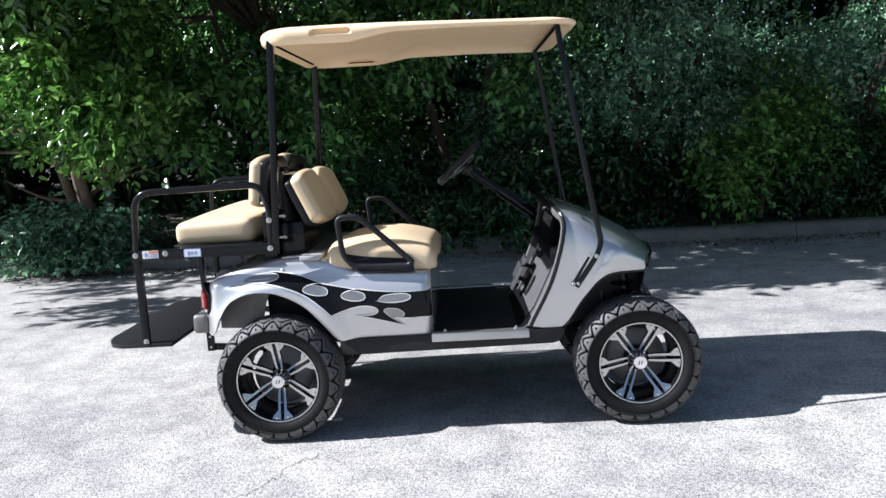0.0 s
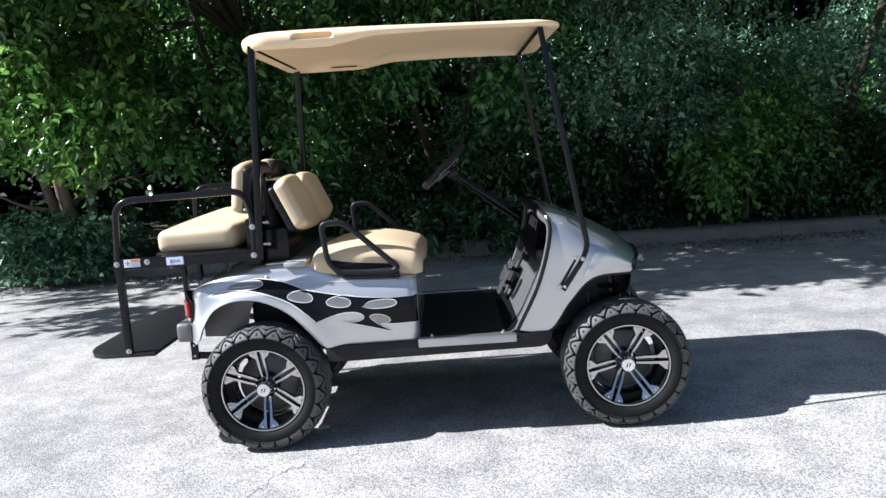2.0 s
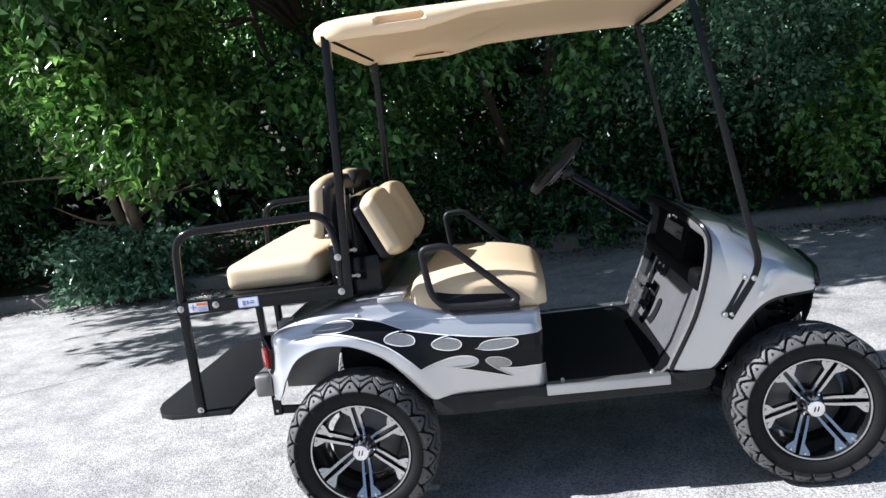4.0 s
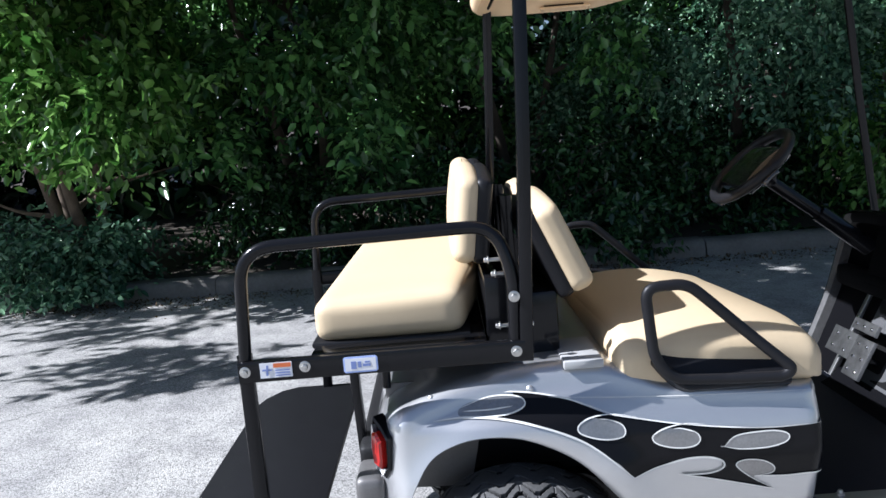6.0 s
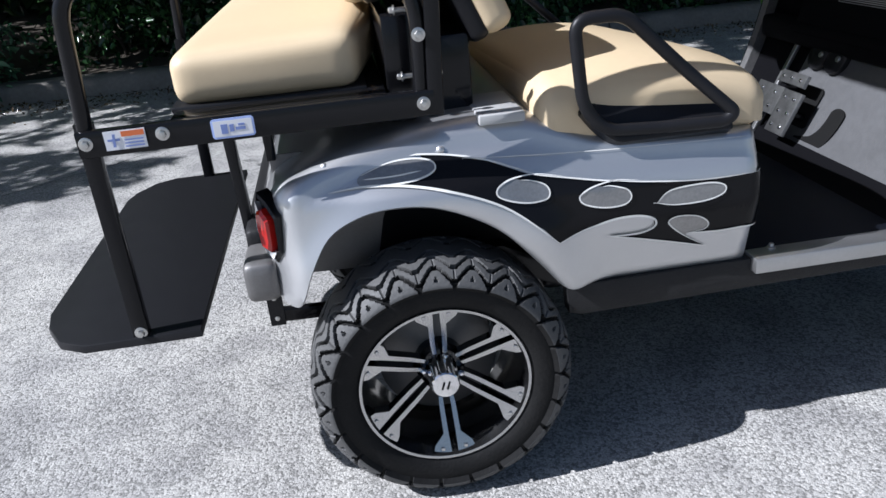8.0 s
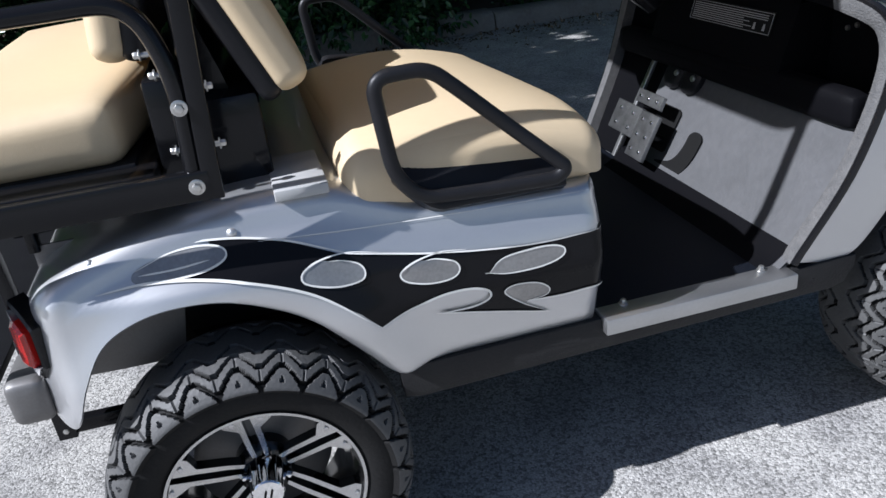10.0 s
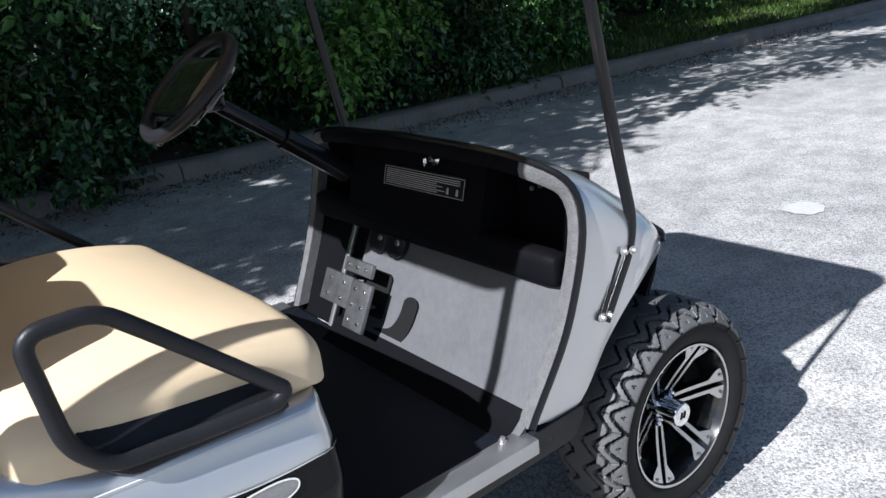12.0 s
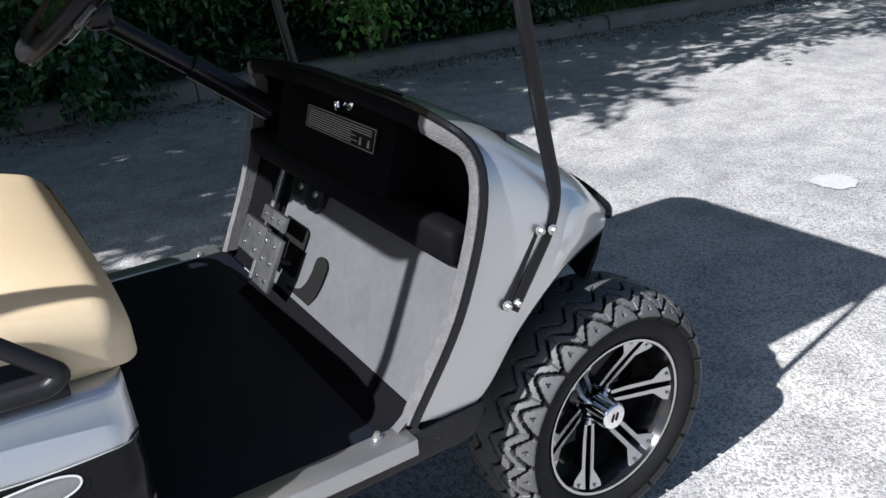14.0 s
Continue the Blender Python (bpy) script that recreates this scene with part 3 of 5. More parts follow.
def mirrored(bm):
    """Adds the other side of what lies at -y."""
    got = bmesh.ops.duplicate(bm, geom=bm.verts[:] + bm.edges[:] + bm.faces[:])["geom"]
    vs = [g for g in got if isinstance(g, bmesh.types.BMVert)]
    for v in vs:
        v.co.y = -v.co.y
    bmesh.ops.reverse_faces(bm, faces=[g for g in got if isinstance(g, bmesh.types.BMFace)])
    return bm


# -- rear body shell --
LOWER = smooth_line([(-0.362, 0.538), (-0.318, 0.524), (-0.288, 0.538), (-0.258, 0.602), (-0.212, 0.668), (-0.144, 0.703), (-0.067, 0.715), (0.018, 0.705), (0.102, 0.668), (0.165, 0.622), (0.230, 0.548), (0.294, 0.474), (0.36, 0.472), (0.5, 0.472), (0.62, 0.472), (0.735, 0.471)], 5)
UPPER = smooth_line([(-0.365, 0.70), (-0.340, 0.745), (-0.305, 0.775), (-0.25, 0.798), (-0.2, 0.815), (-0.14, 0.83), (-0.06, 0.845), (0.03, 0.857), (0.1, 0.862), (0.165, 0.862), (0.23, 0.853), (0.31, 0.822), (0.38, 0.797), (0.5, 0.783), (0.62, 0.776), (0.735, 0.770)], 5)


def half_width(x, z, low):
    """Half the body's width: flared over the wheel, drawn in at the tail and round the front corner."""
    w = 0.606
    arch = math.hypot((x + 0.0) / 1.0, (z - 0.34) / 1.12)
    w += 0.022 * math.exp(-((arch - 0.33) / 0.05) ** 2) * (x < 0.4)
    if x < -0.27:
        w -= 0.10 * (min(1.0, (-0.27 - x) / 0.1)) ** 2
    if x > 0.70:
        q = min(1.0, (x - 0.70) / 0.035)
        w -= 0.035 * (1 - math.sqrt(max(0.0, 1 - q * q)))
    # ahead of the wheel arch a crease: the band above it leans in, the panel below it tucks under
    s = min(1.0, max(0.0, (x - 0.16) / 0.2))
    w -= s * (0.50 * max(0.0, z - 0.692) - 0.009 * min(1.0, max(0.0, 0.686 - z) / 0.05) + 0.24 * max(0.0, 0.62 - z))
    return w - (1 - s) * (0.02 * max(0.0, z - 0.6) / 0.2 + 0.55 * max(0.0, z - 0.735))


def side_y(x, z):
    return -half_width(x, z, 0)


bm = bmesh.new()
rows = []
for (xb, zb), (xt, zt) in zip(LOWER, UPPER):
    row, rf = [], 0.055 - 0.025 * min(1.0, max(0.0, (xb - 0.16) / 0.2))
    hw0 = half_width(xb, zb, zb)
    row.append((xb, -hw0 + 0.03, zb + 0.004))
    row.append((xb, -hw0 + 0.004, zb - 0.002))
    for v in np.linspace(0.02, 1, 11):
        x, z = xb + (xt - xb) * v, zb + (zt - rf - zb) * v
        row.append((x, side_y(x, z), z))
    y0 = side_y(xt, zt - rf)
    for a in (18, 36, 54, 72, 90):
        row.append((xt, y0 + rf * (1 - math.cos(radians(a))), zt - rf + rf * math.sin(radians(a))))
    for v in (0.15, 0.3, 0.5, 0.75, 1.0):
        row.append((xt, (y0 + rf) * (1 - v), zt + 0.006 * math.sin(math.pi / 2 * v)))
    rows.append(row)
grid(bm, rows)
# tail panel and front face under the seat
for row in (rows[0], rows[-1]):
    vs = [bm.verts.new(p) for p in row] + [bm.verts.new((row[0][0], 0, row[0][2]))]
    bm.faces.new(vs)
mirrored(bm)
bmesh.ops.remove_doubles(bm, verts=bm.verts[:], dist=0.0006)
body = part("rear_body", bm, SILVER, cart, "silver metallic rear body with wheel arches", 50)

# dark well over the rear wheels
for sg in (-1, 1):
    bm = bmesh.new()
    arc = [(0.02 + 0.30 * math.cos(a), 0.40 + 0.33 * math.sin(a)) for a in np.linspace(0.1, 2.0, 14)]
    grid(bm, [[(x, sg * 0.565, z), (x, sg * 0.28, z + 0.01)] for x, z in arc])
    plate(bm, [(x, z) for x, z in arc] + [(-0.1, 0.42), (0.31, 0.42)], (0, sg * 0.28, 0), (1, 0, 0), (0, 0, 1), 0.01)
    part("wheel_well", bm, PLASTIC, body)
    # grey splash panel behind the wheel
    bm = bmesh.new()
    plate(bm, [(-0.33, 0.80), (-0.33, 0.512), (-0.24, 0.508), (-0.13, 0.506), (-0.108, 0.516), (-0.100, 0.55), (-0.085, 0.62), (-0.06, 0.68), (-0.06, 0.80)], (0, sg * 0.40, 0), (1, 0, 0), (0, 0, 1), 0.006)
    part("splash_panel", bm, DRUM, body)


# -- flames painted on the sides: areas and pinstripes laid just over the paint --
def on_side(x, z, sg=-1, lift=0.0016):
    return Vector((x, sg * (half_width(x, z, 0) + lift), z))


def rounded_loop(outline, n):
    """A smooth closed line through the outline's points."""
    k = len(outline)
    return smooth_line(outline[-2:] + outline + outline[:2], n)[2 * n:(2 + k) * n]


def painted_area(outline, mat, name, sg, lift):
    """Fills a closed outline (x, z) on the body's side."""
    bm = bmesh.new()
    pts = rounded_loop(outline, 5) if len(outline) < 12 else np.array(outline)
    vs = [bm.verts.new((x, 0, z)) for x, z in pts]
    es = [bm.edges.new((a, b)) for a, b in zip(vs, vs[1:] + vs[:1])]
    bmesh.ops.triangle_fill(bm, edges=es, use_beauty=True)
    for _ in range(5):
        long = [e for e in bm.edges if e.calc_length() > 0.016]
        if long:
            bmesh.ops.subdivide_edges(bm, edges=long, cuts=1)
            bmesh.ops.triangulate(bm, faces=bm.faces[:])
    for v in bm.verts:
        v.co = on_side(v.co.x, v.co.z, sg, lift)
    return part(name, bm, mat, body)


def pinstripe(line, width, sg, lift=0.0048):
    """A brushed line, full in the middle and drawn out thin at both ends."""
    bm = bmesh.new()
    pts = smooth_line(line, 8)
    rows = []
    for i, (x, z) in enumerate(pts):
        d = np.array(pts[min(i + 1, len(pts) - 1)]) - np.array(pts[max(i - 1, 0)])
        d = d / (np.linalg.norm(d) + 1e-9)
        t = i / (len(pts) - 1)
        w = width * (0.12 + 0.88 * min(1.0, 5 * t, 5 * (1 - t)) ** 0.7)
        rows.append([on_side(x - d[1] * w, z + d[0] * w, sg, lift), on_side(x + d[1] * w, z - d[0] * w, sg, lift)])
    grid(bm, rows)
    return part("pinstripe", bm, PIN_WHITE, body)


BLACK_FLAME = [(-0.085, 0.757), (-0.05, 0.7585), (-0.006, 0.763), (0.024, 0.772), (0.026, 0.785), (0.005, 0.796), (0.002, 0.802), (0.065, 0.794), (0.139, 0.776), (0.221, 0.742), (0.345, 0.716), (0.483, 0.696), (0.601, 0.686), (0.68, 0.687), (0.722, 0.688), (0.735, 0.688),
               (0.735, 0.562), (0.713, 0.561), (0.675, 0.561), (0.632, 0.561), (0.598, 0.5625), (0.565, 0.567), (0.558, 0.560), (0.585, 0.542), (0.610, 0.526), (0.55, 0.541), (0.473, 0.564), (0.43, 0.575), (0.385, 0.586), (0.409, 0.5845), (0.457, 0.585),
               (0.478, 0.590), (0.485, 0.598), (0.481, 0.616), (0.466, 0.624), (0.448, 0.628), (0.42, 0.6295), (0.395, 0.628), (0.334, 0.614), (0.271, 0.594), (0.238, 0.630), (0.20, 0.658), (0.138, 0.699), (0.054, 0.733), (0.012, 0.744), (-0.03, 0.752)]
# each curl: how many points its tail has, then tail and loop
CURLS = [
    (2, [(0.290, 0.731), (0.232, 0.742), (0.178, 0.739), (0.150, 0.727), (0.149, 0.711), (0.177, 0.697), (0.216, 0.688), (0.250, 0.690), (0.259, 0.703), (0.250, 0.719), (0.222, 0.731), (0.20, 0.735)]),
    (2, [(0.450, 0.704), (0.400, 0.709), (0.349, 0.701), (0.322, 0.686), (0.331, 0.668), (0.374, 0.656), (0.415, 0.657), (0.432, 0.670), (0.424, 0.688), (0.392, 0.699), (0.372, 0.700)]),
    (0, [(0.487, 0.650), (0.517, 0.673), (0.577, 0.679), (0.619, 0.677), (0.641, 0.667), (0.634, 0.652), (0.593, 0.642), (0.527, 0.642), (0.482, 0.652)]),
    (0, [(-0.126, 0.779), (-0.064, 0.796), (-0.010, 0.798), (0.024, 0.789), (0.026, 0.774), (-0.006, 0.763), (-0.062, 0.759), (-0.126, 0.761)]),
    (1, [(0.610, 0.526), (0.558, 0.560), (0.524, 0.589), (0.516, 0.605), (0.537, 0.614), (0.579, 0.608), (0.606, 0.589), (0.602, 0.572), (0.565, 0.567)]),
]
STRIPES = [
    ([(-0.06, 0.806), (0.002, 0.804), (0.065, 0.796), (0.139, 0.778), (0.235, 0.741)], 0.0016),
    ([(-0.20, 0.756), (-0.115, 0.760), (-0.030, 0.753), (0.054, 0.734), (0.138, 0.700), (0.200, 0.659), (0.272, 0.594)], 0.0022),
    ([(0.271, 0.594), (0.334, 0.614), (0.395, 0.628), (0.448, 0.628), (0.481, 0.616), (0.485, 0.597), (0.457, 0.585), (0.409, 0.5845), (0.382, 0.587)], 0.0024),
    ([(0.378, 0.588), (0.473, 0.564), (0.612, 0.525)], 0.0020),
    ([(0.560, 0.567), (0.632, 0.561), (0.69, 0.563), (0.733, 0.562)], 0.0022),
    ([(0.22, 0.743), (0.345, 0.717), (0.41, 0.706)], 0.0016),
    ([(0.39, 0.709), (0.483, 0.697), (0.601, 0.687), (0.733, 0.689)], 0.0013),
    ([(0.085, 0.787), (0.26, 0.775), (0.428, 0.767), (0.60, 0.762), (0.71, 0.760)], 0.0008),
    ([(-0.12, 0.772), (-0.06, 0.772), (0.0, 0.776)], 0.0014),
]
for sg in (-1, 1):
    painted_area(BLACK_FLAME, BLACK_PAINT, "flame_black", sg, 0.0016)
    for skip, curl in CURLS:
        painted_area(curl[skip:], FLAME_FILL, "flame_curl", sg, 0.0034)
        pinstripe(curl, 0.0016, sg)
    for line, w in STRIPES:
        pinstripe(line, w, sg)


# -- rocker, floor, steps --
prof = [(0.295, 0.468), (0.30, 0.40), (0.33, 0.392), (1.29, 0.404), (1.32, 0.412), (1.345, 0.45), (1.345, 0.478), (1.18, 0.474)]
for y in (-0.546, 0.588):
    bm = bmesh.new()
    plate(bm, prof, (0, y, 0), (1, 0, 0), (0, 0, 1), 0.042, bevel=0.004)
    part("rocker_panel", bm, ROCKER, cart, "dull black plastic rocker panel")
bm = bmesh.new()
box(bm, (0.73, -0.55, 0.425), (1.2, 0.55, 0.468), 0.004)
floor_board = part("floor_mat", bm, MAT_RUBBER, cart, "black ribbed rubber floor mat")
for sg in (-1, 1):
    bm = bmesh.new()
    ys = sorted((sg * 0.612, sg * 0.550))
    box(bm, (0.728, ys[0], 0.441), (1.18, ys[1], 0.478), 0.004)
    step = part("step_plate", bm, ALUMINIUM, cart, "scuffed aluminium step edge")
    for x in (0.79, 1.122):
        bm = bmesh.new()
        hex_bolt(bm, (x, sg * 0.56, 0.478), (0, 0, 1), 0.008)
        part("bolt", bm, BOLT, step)
    bm = bmesh.new()
    disc(bm, (1.238, sg * 0.585, 0.436), (0, sg, 0), 0.006, 0.004, 10)
    part("bolt", bm, STEEL_BLACK, cart)

# -- frame and running gear under the floor --
bm = bmesh.new()
for y in (-0.3, 0.3):
    sweep(bm, [(-0.02, y, 0.46), (0.2, y, 0.45), (0.35, y, 0.37), (1.25, y, 0.37), (1.45, y, 0.44), (1.7, y, 0.5)], square(0.03, 0.035), up=(0, 1, 0))
for x in (0.4, 0.95, 1.55):
    sweep(bm, [(x, -0.3, 0.39), (x, 0.3, 0.39)], square(0.02, 0.025))
box(bm, (0.3, -0.33, 0.33), (0.72, 0.33, 0.46), 0.02)
chassis = part("chassis", bm, STEEL_BLACK, cart)
bm = bmesh.new()
tube(bm, [(0, -0.42, 0.292), (0, 0.42, 0.292)], 0.035)
cushion(bm, (0, 0.05, 0.29), (0.11, 0.13, 0.1), 0.06, 6)
box(bm, (-0.13, -0.40, 0.27), (0.15, 0.40, 0.50), 0.02)
part("rear_axle", bm, STEEL_BLACK, cart)
bm = bmesh.new()
sweep(bm, [(1.685, -0.40, 0.292), (1.685, 0.40, 0.292)], square(0.03, 0.03))
for sg in (-1, 1):
    tube(bm, [(1.64, sg * 0.36, 0.3), (1.52, sg * 0.33, 0.72)], 0.022)
    tube(bm, [(1.70, sg * 0.36, 0.3), (1.66, sg * 0.33, 0.75)], 0.03)
    for k in range(7):
        z = 0.36 + k * 0.045
        lathe(bm, [(0.05, -0.008), (0.056, 0), (0.05, 0.008), (0.044, 0)], Matrix.Translation((1.69 - 0.006 * k, sg * 0.355, z)) @ pose(0, 0, 0, 90), 18, closed=True)
part("front_axle", bm, STEEL_BLACK, cart)
bm = bmesh.new()
plate(bm, [(1.42, 0.45), (1.36, 0.5), (1.45, 0.68), (1.56, 0.75), (1.74, 0.76), (1.74, 0.6), (1.55, 0.45)], (0, -0.36, 0), (1, 0, 0), (0, 0, 1), -0.01)
plate(bm, [(1.42, 0.45), (1.36, 0.5), (1.45, 0.68), (1.56, 0.75), (1.74, 0.76), (1.74, 0.6), (1.55, 0.45)], (0, 0.36, 0), (1, 0, 0), (0, 0, 1), 0.01)
box(bm, (1.34, -0.36, 0.40), (1.38, 0.36, 0.72), 0.01)
part("inner_fender", bm, PLASTIC, cart)


# -- wheels --
TYRE_R, HUB_Z, RIM_R, HALF = 0.297, 0.294, 0.192, 0.105


def tread_height(th, w):
    """1 on the blocks, 0 in the grooves; th in turns times the pitch, w from -1 to 1 across."""
    def tri(u):
        u = u - math.floor(u)
        return max(-0.82, min(0.82, 1.15 * (4 * abs(u - 0.5) - 1)))
    h = 1.0
    a = abs(w)
    ph = th + (0.5 if w > 0 else 0.0)
    u = ph - math.floor(ph)
    zig = tri(ph)
    # zigzag grooves that run side by side, with slim ribs between them
    outer = 0.79 + 0.17 * zig
    if abs(a - outer) < 0.046 or abs(a - (outer - 0.27)) < 0.036 or (a > 0.06 and abs(a - (outer - 0.54)) < 0.03):
        h = 0.0
    # gaps between the shoulder blocks, and a shallow wedge cut in each
    if a > outer and min(u, 1 - u) < 0.07:
        h = 0.0
    if 0.83 < a < 0.92 and abs(u - 0.5) < 0.8 * (a - 0.83):
        h = 0.5
    # a sipe across the rib at each bend
    if outer - 0.2 < a < outer and min(u, 1 - u, abs(u - 0.5)) < 0.012:
        h = min(h, 0.7)
    return h


def tyre_mesh():
    bm = bmesh.new()
    N, pitch = 616, 22
    ws = np.linspace(-1.12, 1.12, 105)
    rows = []
    for i in range(N):
        a = 2 * math.pi * i / N
        row = []
        for w in ws:
            aw, sgn = abs(w), (1 if w > 0 else -1)
            t = min(1.0, max(0.0, (aw - 0.30) / 0.70))
            base = TYRE_R - 0.014 - 0.036 * t ** 2.2
            y = HALF * (1.42 * min(1, aw) - 0.42 * min(1, aw) ** 2)
            if aw > 1.0:
                base -= (aw - 1) * 0.12
                y += (aw - 1) * 0.01
            h = tread_height(pitch * i / N, math.copysign(min(aw, 1.0), w)) if aw < 1.04 else 0.0
            rr = base + 0.014 * h * (1 - 0.3 * t)
            y += 0.011 * h * t
            row.append((rr * math.cos(a), y * sgn, rr * math.sin(a)))
        rows.append(row)
    grid(bm, rows, closed_u=True)
    # block tops carry dust, grooves stay black
    nw = len(ws) - 1
    for k, f in enumerate(bm.faces):
        w = (ws[k % nw] + ws[k % nw + 1]) / 2
        f.material_index = 0 if abs(w) < 1.04 and tread_height(pitch * (k // nw + 0.5) / N, math.copysign(min(abs(w), 1.0), w)) > 0.4 else 1
    return bm


def wheel_parts(top, sg, spin):
    """Tyre, rim, spokes and cap; sg = -1 faces -y."""
    F = pose(0, 0, 0, 0, 0, 0) if sg < 0 else pose(0, 0, 0, 0, 0, 180)
    out = -0.098
    bm = bmesh.new()
    for q in (-1, 1):
        lathe(bm, [(RIM_R - 0.006, 0.080 * q), (RIM_R, 0.090 * q), (RIM_R + 0.014, 0.104 * q), (RIM_R + 0.03, 0.1085 * q), (RIM_R + 0.045, 0.1085 * q), (RIM_R + 0.056, 0.1065 * q), (RIM_R + 0.066, 0.103 * q)], F, 96)
    part("sidewall", bm, RUBBER, top)
    bm = bmesh.new()
    lathe(bm, [(RIM_R - 0.0055, -0.0968), (RIM_R - 0.004, -0.0974), (RIM_R + 0.0005, -0.098), (RIM_R + 0.002, -0.09)], F, 96, index=1)
    lathe(bm, [(RIM_R - 0.0055, -0.0968), (RIM_R - 0.007, -0.092), (RIM_R - 0.014, -0.075), (RIM_R - 0.020, -0.06), (RIM_R - 0.03, 0.0), (RIM_R - 0.025, 0.09)], F, 96)
    lathe(bm, [(0.0001, -0.012), (0.046, -0.012), (0.058, 0.0), (0.058, 0.04)], F, 36)
    part("rim", bm, [RIM_BLACK, ALLOY], top, "gloss black alloy rim with machined lip")
    # six pairs of slim spokes
    for k in range(6):
        bm = bmesh.new()
        R = F @ pose(0, 0, 0, 0, -(spin + 60 * k), 0)
        for s in (-1, 1):
            # u runs outwards, v across; the face dips towards the hub
            edge = [(0.046, 0.007), (0.046, 0.016), (0.080, 0.0190), (0.138, 0.0200), (0.160, 0.044), (0.174, 0.049), (0.1785, 0.020), (0.180, 0.0075), (0.155, 0.0080), (0.138, 0.0085), (0.080, 0.0085)]
            face = [R @ Vector((u * 1.037, out + 0.008 + 0.058 * max(0.0, (0.178 - u) / 0.13) ** 0.9, s * v)) for u, v in edge]
            back = [R @ Vector((u * 1.037, out + 0.034 + 0.058 * max(0.0, (0.178 - u) / 0.13) ** 0.9, s * v * 1.0)) for u, v in edge]
            a = [bm.verts.new(p) for p in face]
            b = [bm.verts.new(p) for p in back]
            n = len(a)
            bm.faces.new(a).material_index = 1
            bm.faces.new(b[::-1])
            for i in range(n):
                bm.faces.new((a[i], a[(i + 1) % n], b[(i + 1) % n], b[i]))
            disc(bm, R @ Vector((0.174, out + 0.0115, s * 0.027)), R.to_3x3() @ Vector((0, -1, 0)), 0.005, 0.002, 10, 1)
        part("spoke", bm, [RIM_BLACK, ALLOY], top, smooth=25)
    bm = bmesh.new()
    rows = []
    for i in range(72):
        a = 2 * math.pi * i / 72
        ru = 0.031 + (0.0022 if (i // 3) % 2 else 0.0)
        rows.append([F @ Vector((rr * math.cos(a), y, rr * math.sin(a))) for rr, y in ((0.04, -0.005), (ru + 0.004, -0.012), (ru, -0.078), (0.032, -0.088), (0.029, -0.091), (0.0001, -0.0915))])
    grid(bm, rows, closed_u=True)
    cap = part("centre_cap", bm, CHROME, top, "ribbed chrome centre cap")
    # worn mark on the cap, kept as plain bent bars
    for dx in (-0.006, 0.006):
        bm = bmesh.new()
        sweep(bm, [F @ Vector((dx - 0.003, -0.0922, -0.009)), F @ Vector((dx + 0.003, -0.0922, 0.009))], ring(0.0022, 6), up=(0, 1, 0))
        part("cap_mark", bm, LABEL_BLACK, top)
    for k in range(4):
        a = radians(spin + 45 + 90 * k)
        bm = bmesh.new()
        disc(bm, F @ Vector((0.044 * math.cos(a), -0.012, 0.044 * math.sin(a))), F.to_3x3() @ Vector((0, -1, 0)), 0.0095, 0.026, 6, 0, 0.004)
        part("lug_nut", bm, CHROME, top)


tread = tyre_mesh()
bmesh.ops.recalc_face_normals(tread, faces=tread.faces[:])
TREAD_ME = bpy.data.meshes.new("tyre")
tread.to_mesh(TREAD_ME)
tread.free()
TREAD_ME.materials.append(TREAD)
TREAD_ME.materials.append(RUBBER)
TREAD_ME.shade_smooth()
TREAD_ME.set_sharp_from_angle(angle=radians(30))
for x, y, spin, sg in ((0.0, -0.548, 32, -1), (1.688, -0.513, 5, -1), (0.0, 0.398, 10, 1), (1.688, 0.367, 47, 1)):
    bm = bmesh.new()
    lathe(bm, [(0.0001, 0.03), (0.13, 0.03), (0.14, 0.037), (0.14, 0.09), (0.05, 0.11), (0.03, 0.13)], Matrix.Identity(4) if sg < 0 else pose(0, 0, 0, 0, 0, 180), 36)
    wheel = part("wheel", bm, DRUM, cart, "large knobbly all-terrain tyre on a black and machined alloy wheel")
    wheel.location = (x, y, HUB_Z)
    t = new("tyre", TREAD_ME)
    t.parent = wheel
    wheel_parts(wheel, sg, spin)


# -- front cowl: a control net, side to top, from the dash edge to the nose --
NET = [
    [(1.185, -0.578, 0.488), (1.295, -0.606, 0.716), (1.354, -0.593, 0.945), (1.322, -0.46, 1.030), (1.315, 0.0, 1.05)],
    [(1.330, -0.580, 0.478), (1.390, -0.610, 0.720), (1.430, -0.590, 0.925), (1.440, -0.45, 0.993), (1.45, 0.0, 1.008)],
    [(1.435, -0.592, 0.612), (1.485, -0.608, 0.740), (1.540, -0.580, 0.868), (1.565, -0.42, 0.922), (1.60, 0.0, 0.938)],
    [(1.545, -0.600, 0.716), (1.580, -0.602, 0.775), (1.625, -0.565, 0.825), (1.680, -0.40, 0.848), (1.74, 0.0, 0.858)],
    [(1.735, -0.500, 0.716), (1.745, -0.492, 0.735), (1.752, -0.470, 0.757), (1.800, -0.30, 0.765), (1.845, 0.0, 0.77)],
]
cross = [smooth_line(row, 7) for row in NET]
COWL = np.array([smooth_line([c[j] for c in cross], 7) for j in range(len(cross[0]))])  # [across][along]
bm = bmesh.new()
grid(bm, [[tuple(p) for p in line] for line in COWL])
# lip turned under the lower edge
lip = [Vector(p) for p in COWL[0]]
grid(bm, [[tuple(p) for p in lip], [(p.x + 0.004, p.y + 0.03, p.z + 0.004) for p in lip]])
mirrored(bm)
bmesh.ops.remove_doubles(bm, verts=bm.verts[:], dist=0.0006)
cowl = part("front_cowl", bm, SILVER, cart, "silver metallic front cowl", 60)
